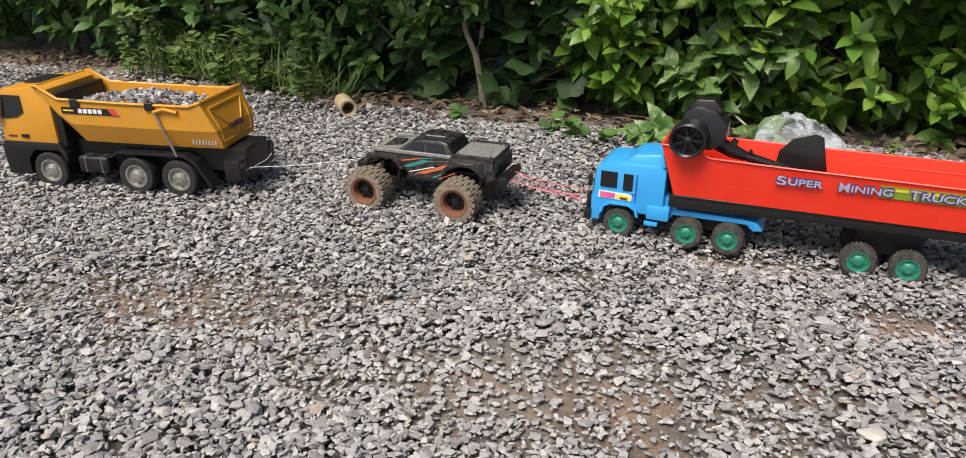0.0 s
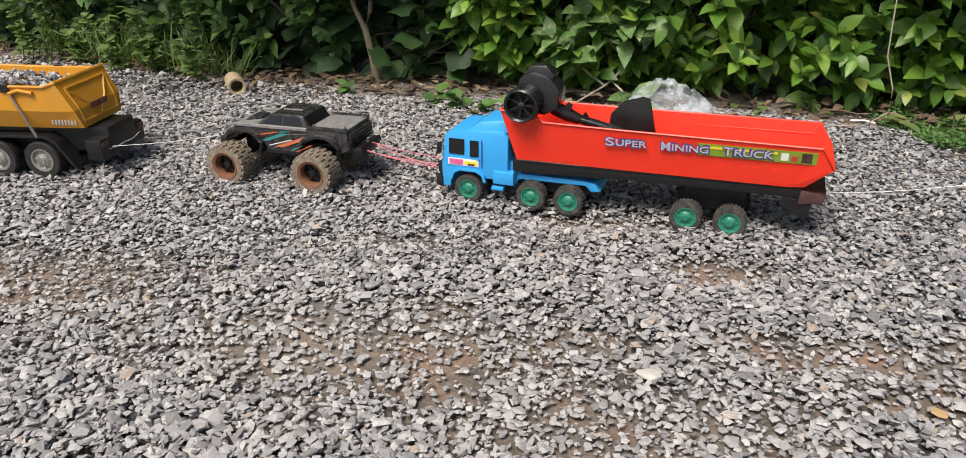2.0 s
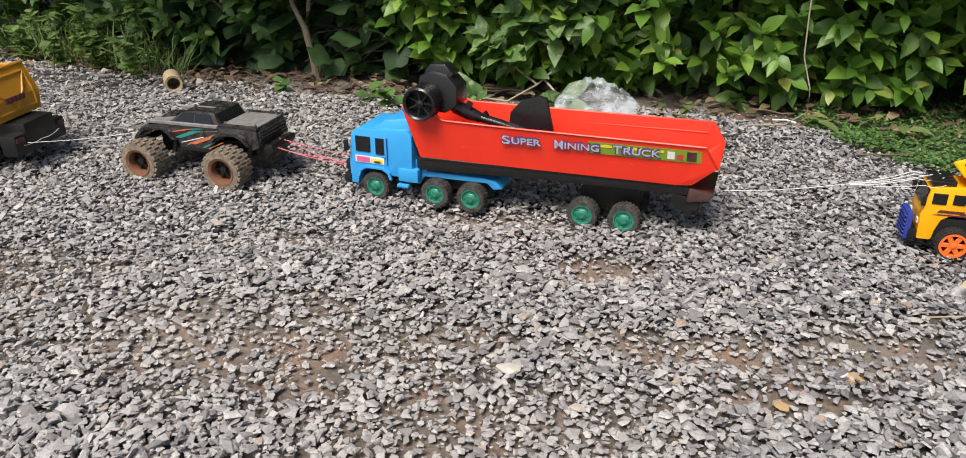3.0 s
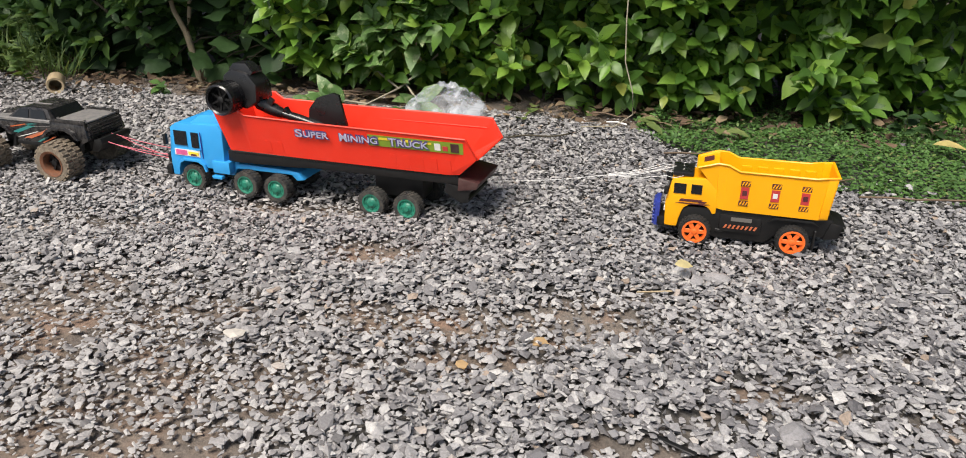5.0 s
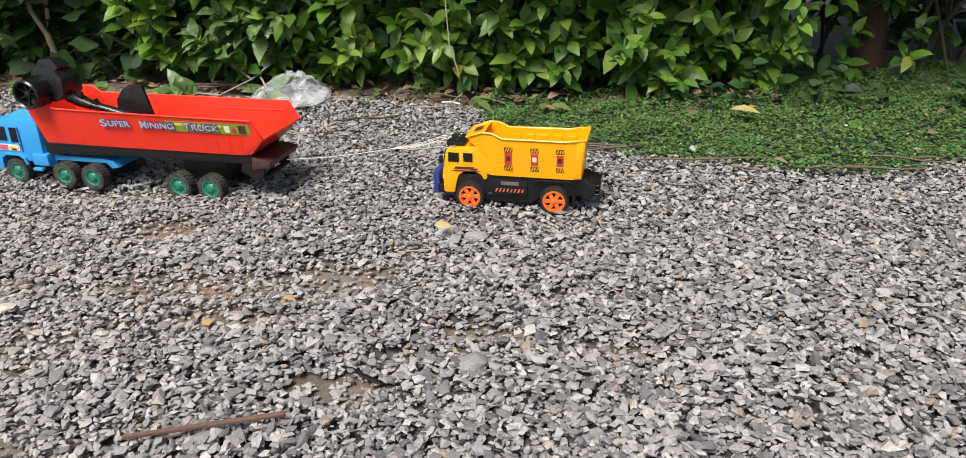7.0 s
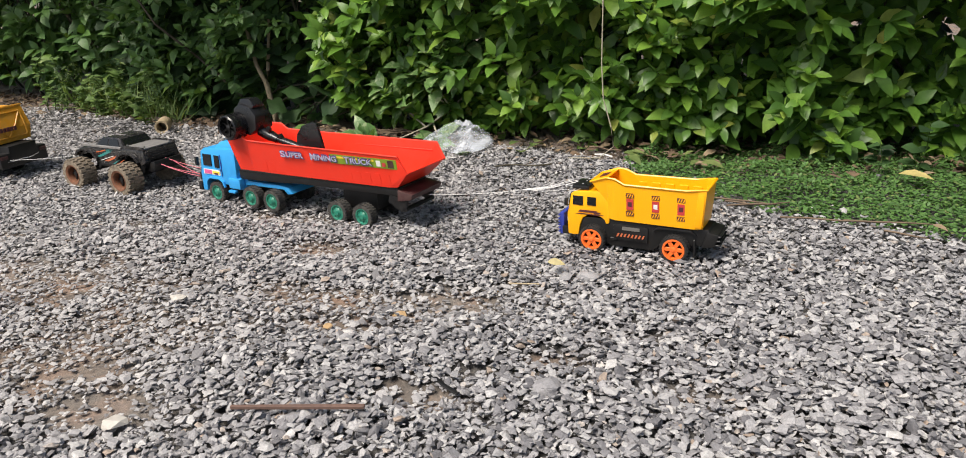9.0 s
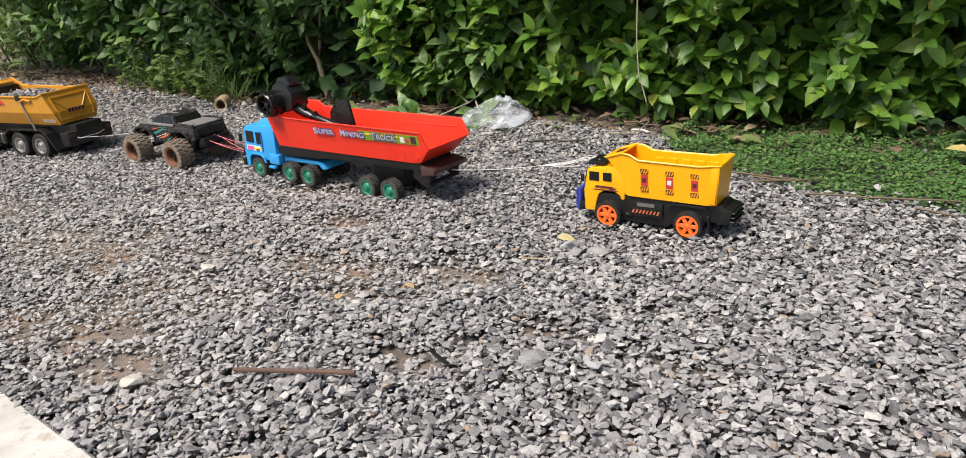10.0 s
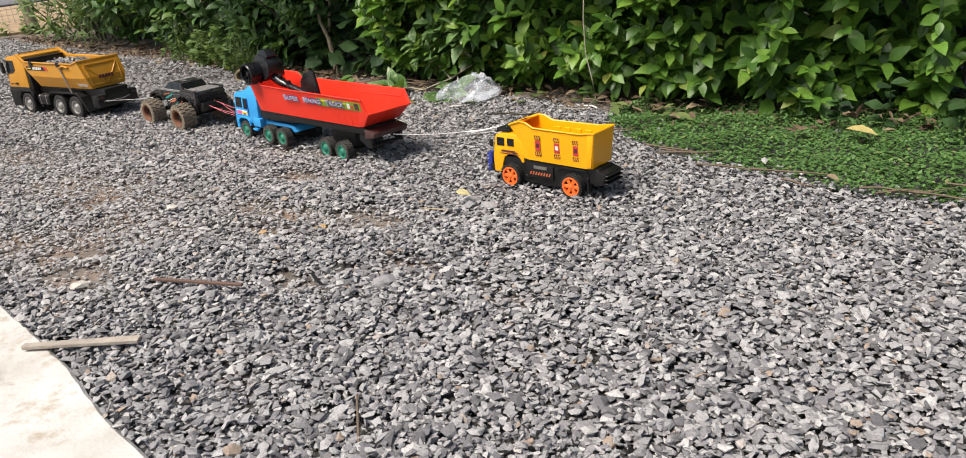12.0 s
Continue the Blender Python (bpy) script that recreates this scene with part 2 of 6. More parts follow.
PALEBARK = surface("pale_branch_bark", (0.4, 0.36, 0.27), 0.85, var=0.35, fine=140, broad=40, bumps=0.6, dist=0.002)
TWIG = surface("dry_twig", (0.17, 0.12, 0.08), 0.85, var=0.4, fine=200, broad=30, bumps=0.5, dist=0.001)

# ---- ground ----
# bare spots: x, y, half length, half width, how bare
SPOTS = [(-1.028, 1.39, 0.085, 0.05, 1.0), (-0.65, 1.195, 0.13, 0.075, 0.9), (-1.27, 1.16, 0.084, 0.036, 0.69), (-0.41, 1.025, 0.07, 0.035, 0.85), (-0.59, 0.89, 0.08, 0.035, 0.85),
         (-0.515, 0.96, 0.045, 0.02, 0.7), (-1.18, 0.96, 0.288, 0.108, 0.69), (-1.14, 0.82, 0.132, 0.12, 1.0), (-1.04, 0.74, 0.156, 0.066, 0.98), (-1.26, 1.14, 0.156, 0.048, 0.8),
         (-0.8, 1.06, 0.13, 0.035, 0.85), (-0.9, 1.165, 0.28, 0.06, 0.85), (-1.55, 1.1, 0.408, 0.156, 0.86), (-1.26, 1.57, 0.12, 0.05, 0.55), (-1.22, 1.57, 0.19, 0.035, 0.8),
         (-1.25, 1.185, 0.06, 0.024, 0.8), (-0.45, 0.61, 0.06, 0.03, 0.55), (-1.3, 0.89, 0.06, 0.03, 0.69), (-1.6, 1.45, 0.13, 0.05, 0.6), (-2.15, 1.23, 0.36, 0.144, 0.75),
         (-0.7, 1.12, 0.03, 0.02, 0.8), (-0.57, 1.28, 0.05, 0.02, 0.7), (-0.3, 1.14, 0.1, 0.03, 0.45), (-0.2, 0.99, 0.07, 0.04, 0.5), (-0.92, 1.04, 0.05, 0.02, 0.5),
         (-0.55, 1.26, 0.1, 0.03, 0.5), (-1.32, 0.79, 0.144, 0.096, 0.92)]
HEDGE = [(-9.0, 4.1), (-6.4, 3.5), (-5.3, 3.25), (-4.4, 3.02), (-3.3, 2.86), (-2.5, 2.62), (-1.7, 2.48), (-0.8, 2.37), (0.0, 2.29), (0.8, 2.32), (1.8, 2.36), (4.0, 2.4)]
HX, HY = np.array(HEDGE).T


def hedge_y(x):
    return np.interp(x, HX, HY)


def fbm(x, y, s, seed=0):
    """Cheap smooth noise of about -1 to 1, for arrays."""
    r = np.random.default_rng(seed)
    out = np.zeros(np.shape(x))
    for k in range(9):
        a_, ph, f_ = r.uniform(0, 2 * np.pi), r.uniform(0, 2 * np.pi), s * (0.6 + 0.35 * k)
        out = out + np.sin(f_ * (np.cos(a_) * x + np.sin(a_) * y) + ph) / (1 + 0.25 * k)
    return out / 3.2


def ground_z(x, y):
    near = np.clip(1 - np.hypot(x + 1, y - 1) / 6, 0, 1)
    return near * (0.006 * fbm(x, y, 3.2, 1) + 0.004 * fbm(x, y, 11.0, 2)) - bare(x, y) * 0.006


def bare(x, y):
    w = np.zeros(np.shape(x))
    wob = 0.35 * fbm(x, y, 32.0, 5)
    for sx, sy, rx_, ry_, k in SPOTS:
        d = np.hypot((x - sx) / rx_, (y - sy) / ry_) + wob
        w = np.maximum(w, 0.9 * k * np.clip(1.35 - d, 0, 1))
    litter = np.clip((y - (hedge_y(x) - 0.1 + 0.05 * fbm(x, y, 9.0, 8))) / 0.08, 0, 1)
    return np.clip(np.maximum(w, litter), 0, 1)


def strewn(x, y):
    """How thickly loose chips lie: 1 on the open yard, thinning out towards its rim."""
    left = (x - np.maximum(-6.6, -0.6 - 2.5 * (y - 0.1))) / 0.25
    right = (0.75 + 0.55 * y - x) / 0.35
    near = (y - 0.3) / 0.2
    return np.clip(np.minimum(np.minimum(left, right), near), 0, 1)


def steps(lo, hi, d, far):
    inner = np.arange(lo, hi + d, d)
    out = d * np.cumsum(1.35 ** np.arange(1, 40))
    out = out[out < far]
    return np.concatenate([lo - out[::-1], inner, inner[-1] + out])


gx, gy = steps(-6.6, 2.0, 0.035, 120), steps(0.2, 3.7, 0.028, 120)
X, Y = np.meshgrid(gx, gy)
Z = ground_z(X, Y) - 0.004
V = np.stack([X, Y, Z], -1).reshape(-1, 3)
i = (np.arange(len(gy) - 1)[:, None] * len(gx) + np.arange(len(gx) - 1)[None]).ravel()
T = np.concatenate([np.stack([i, i + 1, i + len(gx) + 1], -1), np.stack([i, i + len(gx) + 1, i + len(gx)], -1)])
ground_mesh = tri_mesh("ground", V, T, SOIL, True)
earth = ground_mesh.attributes.new("earth", "FLOAT", "POINT")
earth.data.foreach_set("value", np.clip(bare(V[:, 0], V[:, 1]) * 1.3, 0, 1).astype(np.float32))
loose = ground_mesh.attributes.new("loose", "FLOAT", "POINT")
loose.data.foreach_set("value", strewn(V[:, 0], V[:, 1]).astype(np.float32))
ground = tagged(new("ground", ground_mesh), "brown earth yard covered with crushed grey gravel", "ground", kind="structure")


def rot(ax, ang):
    """Rotation matrices for arrays of unit axes and angles."""
    c, s = np.cos(ang), np.sin(ang)
    x, y, z = ax[:, 0], ax[:, 1], ax[:, 2]
    t = 1 - c
    return np.stack([t * x * x + c, t * x * y - s * z, t * x * z + s * y, t * x * y + s * z, t * y * y + c, t * y * z - s * x, t * x * z - s * y, t * y * z + s * x, t * z * z + c], -1).reshape(-1, 3, 3)


def rot_z(a_):
    o = np.zeros((len(a_), 3))
    o[:, 2] = 1
    return rot(o, a_)


def chip_template(seed, n=10):
    """A broken stone chip, about one unit long: the hull of a few points on a flattened, uneven form."""
    r = np.random.default_rng(seed)
    k = np.arange(n) + 0.5
    up_, turn = 1 - 2 * k / n, 2.4 * k
    pts = np.stack([np.sqrt(1 - up_ ** 2) * np.cos(turn), np.sqrt(1 - up_ ** 2) * np.sin(turn), up_], -1) + r.normal(0, 0.2, (n, 3))
    pts = pts @ np.linalg.qr(r.normal(size=(3, 3)))[0]
    pts *= np.array([0.5, r.uniform(0.28, 0.42), r.uniform(0.11, 0.2)])
    bm = bmesh.new()
    for q in pts:
        bm.verts.new(q)
    res = bmesh.ops.convex_hull(bm, input=bm.verts)
    loose = [e for e in res["geom_interior"] if isinstance(e, bmesh.types.BMVert)]
    bmesh.ops.delete(bm, geom=loose, context="VERTS")
    bmesh.ops.triangulate(bm, faces=bm.faces)
    bm.verts.index_update()
    v = np.array([q.co for q in bm.verts])
    f = np.array([[q.index for q in fa.verts] for fa in bm.faces])
    bm.free()
    return v, f


def scatter(templates, which, pos, mats, scale):
    """One mesh's vertices and triangles out of many placed templates."""
    vs, fs, base = [], [], 0
    for k, (v, f) in enumerate(templates):
        idx = np.nonzero(which == k)[0]
        if len(idx) == 0:
            continue
        s = scale[idx]
        s = s[:, None, None] if s.ndim == 1 else s[:, None, :]
        w = np.einsum("nij,nkj->nki", mats[idx], v[None] * s) + pos[idx][:, None]
        vs.append(w.reshape(-1, 3))
        fs.append((f[None] + base + (np.arange(len(idx)) * len(v))[:, None, None]).reshape(-1, 3))
        base += len(idx) * len(v)
    return np.concatenate(vs), np.concatenate(fs)


CHIPS = [chip_template(100 + k, 8 + k % 3) for k in range(40)]
GRIT = [chip_template(200 + k, 6 + k % 2) for k in range(16)]
CONCRETE_EDGE = [(-0.26, 0.404), (-0.5, 0.464), (-0.68, 0.52), (-0.81, 0.554), (-1.05, 0.602), (-1.24, 0.645), (-1.66, 0.75)]
CX, CY = np.array(CONCRETE_EDGE[::-1]).T


def on_slab(x, y):
    return (x < -0.26) & (x > -1.68) & (y < np.interp(x, CX, CY) + 0.004)


def gravel(x, y, size, seed, keep=0.93):
    """Places, turns and sizes of chips; keep: how far bare spots are cleared of them."""
    r = np.random.default_rng(seed)
    n = len(x)
    b_ = bare(x, y)
    ok = (r.random(n) > b_ * keep) & ~on_slab(x, y - 0.008 * np.abs(r.normal(size=n)) + 0.014)
    grass = (x > -0.45) & (y > grass_front(x) + 0.04 * r.normal(size=n))
    ok &= ~grass | (r.random(n) < 0.006)
    x, y, b_ = x[ok], y[ok], b_[ok]
    n = len(x)
    size = size[ok] if np.ndim(size) else size
    s = size * np.clip(r.lognormal(0.0, 0.3, n), 0.45, 2.1) * (1 - 0.25 * b_)
    tilt = np.abs(r.normal(0, 0.48, n)) * (1 - 0.6 * b_)
    ax = r.normal(size=(n, 3))
    ax[:, 2] = 0
    ax /= np.linalg.norm(ax, axis=1)[:, None]
    m = rot(ax, tilt) @ rot_z(r.uniform(0, 2 * np.pi, n))
    z = ground_z(x, y) + s * 0.12 + r.uniform(0, 0.014, n) * (1 - b_)
    return np.stack([x, y, z], -1), m, s


GF = [(-0.55, 2.3), (-0.45, 2.1), (-0.33, 1.93), (-0.21, 1.86), (-0.03, 1.78), (0.15, 1.72), (0.32, 1.67), (0.47, 1.68), (0.61, 1.74), (0.85, 1.72), (1.95, 1.75)]
GFX, GFY = np.array(GF).T


def grass_front(x):
    return np.interp(x, GFX, GFY)


def field(n, x0, x1, y0, y1, seed):
    r = np.random.default_rng(seed)
    return r.uniform(x0, x1, n), r.uniform(y0, y1, n)


NEAR = (-0.9, -0.2, 0.84, 0.95)


def walk_reach(x, y):
    """How far a place lies from the line along which the yard is looked at."""
    return np.hypot(np.maximum(0, np.maximum(x - 0.3, -1.5 - x)), y - 0.15)


sets = []
for n, x0, x1, y0, y1, size, seed in ((255000, -3.2, 2.0, 0.3, 2.4, 0.013, 11), (60000, -3.2, 2.0, 0.3, 2.4, 0.008, 12), (60000, -6.6, -1.4, 1.3, 3.7, 0.0158, 13), (4000, -6.6, 3.0, -1.5, 3.4, 0.02, 14)):
    x, y = field(n, x0, x1, y0, y1, seed)
    lies = np.random.default_rng(seed + 90).random(n) < strewn(x, y)
    keep = lies if seed < 14 else ~lies
    if seed == 13:
        keep &= (x < -3.2) | (y > 2.4)
    keep &= y < hedge_y(x) + 0.1
    if seed < 13:
        reach = walk_reach(x, y)
        share = np.clip((1.35 / reach) ** 0.8, 0.58, 1)
        keep &= np.random.default_rng(seed + 50).random(n) < share
        size = size / share ** 0.1
    if seed == 11:
        inside = (x > NEAR[0]) & (x < NEAR[1]) & (y > NEAR[2]) & (y < NEAR[3])
        singles = gravel(x[inside], y[inside], size[inside], 21)
        keep &= ~inside
    sets.append(gravel(x[keep], y[keep], size[keep] if seed < 13 else size, seed, 0.8 if seed == 12 else 0.88))
close = walk_reach(sets[0][0][:, 0], sets[0][0][:, 1]) < 1.2
coarse = [np.concatenate([sets[0][k][close], singles[k][300:]]) for k in range(3)]
small = [np.concatenate([sets[0][k][~close]] + [s_[k] for s_ in sets[1:]]) for k in range(3)]
V, T = scatter(CHIPS, rng.integers(0, len(CHIPS), len(coarse[0])), *coarse)
V2, T2 = scatter(GRIT, rng.integers(0, len(GRIT), len(small[0])), *small)
T = np.concatenate([T, T2 + len(V)])
V = np.concatenate([V, V2])
gravel_mesh = tri_mesh("gravel", V, T, STONE)
dusty = gravel_mesh.attributes.new("dusty", "FLOAT", "POINT")
dusty.data.foreach_set("value", np.clip(0.2 * np.clip((-0.5 - V[:, 0]) / 0.8, 0, 1) + 0.2 * bare(V[:, 0], V[:, 1]), 0, 0.65).astype(np.float32))
gravel_ob = new("gravel", gravel_mesh)
gravel_ob.parent = ground
tagged(gravel_ob, "crushed angular grey stone chips", kind="stuff")

# ---- concrete apron at the corner ----
CONC, ns, ls, p = nodes_of("limewashed_concrete")
n1, n2, n3 = noise_node(ns, ls, 7.0, 6.0), noise_node(ns, ls, 160.0, 6.0, 0.7), noise_node(ns, ls, 26.0, 8.0, 0.75)
r1 = ramp(ns, [(0.3, (0.42, 0.39, 0.34)), (0.5, (0.56, 0.54, 0.51)), (0.7, (0.66, 0.65, 0.63))])
ls.new(n1.outputs["Fac"], r1.inputs["Fac"])
r2 = ramp(ns, [(0.52, (0, 0, 0)), (0.66, (0.75, 0.75, 0.75))])
ls.new(n3.outputs["Fac"], r2.inputs["Fac"])
ls.new(mixer(ns, ls, r2.outputs["Color"], r1.outputs["Color"], (0.36, 0.29, 0.2)), p.inputs["Base Color"])
p.inputs["Roughness"].default_value = 0.9
bump(ns, ls, p, n2.outputs["Fac"], 0.5, 0.003)
SAND = surface("damp_sand", (0.3, 0.22, 0.14), 0.95, var=0.3, fine=240, broad=12, bumps=0.8, dist=0.004)
edge = [(x + 0.008 * math.sin(19 * x), y + 0.004 * math.sin(41 * x), 0) for x, y in CONCRETE_EDGE]
fine_edge = []
for (xa, ya, _), (xb, yb, _) in zip(edge, edge[1:]):
    for k in range(6):
        q = k / 6
        fine_edge.append((xa + (xb - xa) * q, ya + (yb - ya) * q + 0.006 * noise.noise((xa * 60 + q * 9, 0, 0))))
back = [(-1.7, 0.2), (-1.46, -0.27), (-0.36, -0.37), (-0.26, 0.03)]
slab_top = fine_edge + back
bm = loft([[(x, y, -0.06) for x, y in slab_top], [(x, y, 0.008) for x, y in slab_top], [(x, y - (0.006 if k < len(fine_edge) else -0.006), 0.014) for k, (x, y) in enumerate(slab_top)]])
concrete = tagged(part("concrete_apron", bm, CONC), "limewashed concrete apron with worn stained edge", "pavement", kind="structure")
sand_line = [(-0.66, 0.385), (-0.73, 0.405), (-0.79, 0.424), (-0.86, 0.446), (-0.93, 0.454), (-1.06, 0.48), (-1.36, 0.55), (-1.36, 0.03), (-0.56, 0.03), (-0.61, 0.33)]
bm = loft([[(x, y, 0.01) for x, y in sand_line], [(x - (0.03 if k < 7 else 0), y - 0.05 if k < 7 else y, 0.02) for k, (x, y) in enumerate(sand_line)]])
tagged(part("sand_deposit", bm, SAND), "brown damp sand spread over the concrete apron", "sand", kind="stuff")

# ---- leaves ----


def ovate(length=1.0, width=0.42, fold=0.25, droop=0.25, wave=0.0, peak=0.42):
    """A leaf along +x from its stalk, its upper side to +z: 12 triangles."""
    rows = [(0.0, 0.0), (0.18, 0.62), (peak, 1.0), (0.72, 0.66), (1.0, 0.0)]
    v, f = [(0, 0, 0)], []
    for u, w in rows[1:4]:
        z = -droop * u * u
        h = width * w / 2
        wz = wave * math.sin(9 * u)
        v += [(u * length, h, z + fold * h + wz), (u * length, 0, z), (u * length, -h, z + fold * h - wz)]
    v.append((length * (1 - 0.1 * droop), 0, -droop))
    f += [(0, 2, 1), (0, 3, 2)]
    for k in (1, 4):
        f += [(k, k + 1, k + 4), (k, k + 4, k + 3), (k + 1, k + 2, k + 5), (k + 1, k + 5, k + 4)]
    f += [(7, 8, 10), (8, 9, 10)]
    return np.array(v, float), np.array(f)


def lobed(seed, n=15):
    """A broad, shallowly lobed vine leaf, stalk at the origin."""
    r = np.random.default_rng(seed)
    v, f = [(0.42, 0, 0.03)], []
    for k in range(n):
        a_ = math.pi + 2 * math.pi * (k + 0.5) / n
        rad = 0.5 * (1 + 0.13 * math.cos(5 * (a_ - math.pi)) + 0.05 * r.normal())
        v.append((0.42 + rad * math.cos(a_), rad * math.sin(a_) * 1.05, 0.06 * math.sin(3 * a_ + seed) - 0.12 * rad))
    v[1] = (0.12, -0.14, 0)
    v[n] = (0.12, 0.14, 0)
    for k in range(n):
        f.append((0, 1 + k, 1 + (k + 1) % n))
    return np.array(v, float), np.array(f)


OVATES = [ovate(1, 0.5, 0.3, 0.2), ovate(1, 0.58, 0.2, 0.35, 0.015), ovate(1, 0.46, 0.4, 0.1), ovate(1, 0.52, 0.15, 0.45, 0.03, 0.46), ovate(1, 0.6, 0.3, 0.28, 0.02, 0.47)]
NARROW = [ovate(1, 0.2, 0.3, 0.3), ovate(1, 0.26, 0.2, 0.5), ovate(1, 0.16, 0.3, 0.15)]
ROUND = [ovate(1, 0.75, 0.15, 0.15, 0.02, 0.5), ovate(1, 0.82, 0.25, 0.1, 0.0, 0.5)]
LOBED = [lobed(k) for k in range(4)]
DISC = [(np.array([(0, 0, 0), (0.35, 0.32, 0.05), (0.8, 0.26, 0.03), (1, 0, -0.08), (0.8, -0.26, 0.03), (0.35, -0.32, 0.05)], float), np.array([(0, 2, 1), (0, 3, 2), (0, 4, 3), (0, 5, 4)]))]


def frames(axis, up):
    """Matrices whose x follows axis and whose z lies towards up."""
    x = axis / np.linalg.norm(axis, axis=1)[:, None]
    y = np.cross(up, x)
    y /= np.linalg.norm(y, axis=1)[:, None] + 1e-9
    return np.stack([x, y, np.cross(x, y)], -1)


def shoots(base, way, count, length, leaf, spread, seed):
    """Leaves set spirally round shoots that grow from base along way. Returns places, matrices, sizes."""
    r = np.random.default_rng(seed)
    n = len(base)
    way = way / np.linalg.norm(way, axis=1)[:, None]
    side = np.cross(way, np.array([0.3, 0.2, 1.0]))
    side /= np.linalg.norm(side, axis=1)[:, None] + 1e-9
    other = np.cross(way, side)
    pos, mats, sc = [], [], []
    ph = r.uniform(0, 6.28, n)
    for k in range(count):
        u = (k + 0.5) / count
        a_ = ph + k * 2.4 + r.normal(0, 0.2, n)
        out = np.cos(a_)[:, None] * side + np.sin(a_)[:, None] * other
        inc = spread * (1.15 - 0.65 * u) + r.normal(0, 0.15, n)
        axis = np.cos(inc)[:, None] * way + np.sin(inc)[:, None] * out
        axis[:, 2] -= 0.16 * (1 - u)
        up = np.tile([0.0, -0.6, 1.0], (n, 1)) + 0.45 * way + r.normal(0, 0.22, (n, 3))
        pos.append(base + way * (length * u)[:, None] if np.ndim(length) else base + way * length * u)
        mats.append(frames(axis, up))
        sc.append(leaf * (1.15 - 0.4 * u) * r.uniform(0.7, 1.2, n))
    return np.concatenate(pos), np.concatenate(mats), np.concatenate(sc)


def foliage(name, parent, templates, data, material, label="", kind=""):
    pos, mats, sc = data
    r = np.random.default_rng(len(pos))
    V, T = scatter(templates, r.integers(0, len(templates), len(pos)), pos, mats, sc)
    ob = new(name, tri_mesh(name, V, T, material, True))
    ob.parent = parent
    return tagged(ob, label, kind=kind)


def bush_points(n, x0, x1, z0, z1, depth, seed, skew=1.0, front=0.0):
    """Places in a strip of the hedge, denser towards its face, which bulges and thins unevenly."""
    r = np.random.default_rng(seed)
    x = r.uniform(x0, x1, n)
    z = z0 + (z1 - z0) * r.random(n) ** skew
    # the last term leans the upper leaves out, added to shade those below
    bulge = 0.1 * fbm(x, z, 7.0, seed) - 0.16 * np.clip(z / 0.5, 0, 1.4) - 0.2 * np.clip((z - 0.6) / 0.6, 0, 1)
    y = hedge_y(x) + front + 0.14 + bulge + depth * r.random(n) ** 1.6
    way = np.stack([r.normal(0, 0.55, n), -0.75 + r.normal(0, 0.4, n), 0.65 + r.normal(0, 0.45, n)], -1)
    return np.stack([x, y, np.maximum(z, 0.03)], -1), way


def stems(parent, n, x0, x1, h, seed, material, rad=0.006, front=0.25):
    r = np.random.default_rng(seed)
    for _ in range(n):
        x = r.uniform(x0, x1)
        y = float(hedge_y(x)) + front + r.uniform(0, 0.3)
        pts, q = [], Vector((x, y, -0.02))
        lean = Vector((r.normal(0, 0.25), r.normal(-0.15, 0.2), 1))
        for k in range(8):
            pts.append(q.copy())
            q = q + (lean + Vector(r.normal(0, 0.18, 3))).normalized() * h / 7
        w = rad * r.uniform(0.7, 1.4)
        part("stem", tube(pts, [w * (1 - 0.09 * k) for k in range(8)], 7), material, parent)


def shrub(label, x0, x1, templates, material, leaf, per_m, count, z1, seed, depth=0.5, spread=1.0, skew=1.0, length=0.1, front=0.0, stem=None):
    root = thing("shrub", pose((x0 + x1) / 2, float(hedge_y((x0 + x1) / 2)) + 0.35, 0), label, "shrub", "hedge shrubs")
    back = root.matrix_world.inverted()
    n = int(per_m * (x1 - x0))
    base, way = bush_points(n, x0, x1, 0.02, z1, depth, seed, skew, front)
    data = shoots(base, way, count, length, leaf, spread, seed)
    ob = foliage("foliage", root, templates, data, material)
    ob.matrix_parent_inverse = back
    before = set(scene.collection.objects)
    stems(root, stem or max(3, int((x1 - x0) * 7)), x0, x1, z1, seed + 1, STEM)
    for o in set(scene.collection.objects) - before:
        o.matrix_parent_inverse = back
    return root, back


bright, back_b = shrub("bright green leafy hedge shrub with pointed glossy leaves", -1.65, 0.4, OVATES, M_BRIGHT, 0.072, 540, 8, 0.85, 41, 0.4, 1.05, 1.2, 0.11)
# same leaf shapes as the shrub before it, coloured darker for the shade behind
shrub("hedge shrub in deep shade, the shade also in its dark leaf colour", -1.75, 0.5, OVATES, M_DARK, 0.085, 260, 8, 1.5, 42, 0.5, 1.0, 1.0, 0.12, 0.25)
shrub("mid-green hedge shrub above creeping ground cover", 0.3, 2.2, OVATES, M_BRIGHT, 0.07, 170, 7, 0.95, 43, 0.4, 1.05, 0.75, 0.11, 0.14)
shrub("leafy shrub at the hedge's back, coloured dark as shade", 0.4, 3.2, OVATES, M_DARK, 0.085, 200, 8, 1.5, 44, 0.5, 1.0, 0.9, 0.12, 0.35)
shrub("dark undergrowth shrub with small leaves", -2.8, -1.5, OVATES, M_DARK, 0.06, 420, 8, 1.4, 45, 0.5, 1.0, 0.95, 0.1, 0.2)
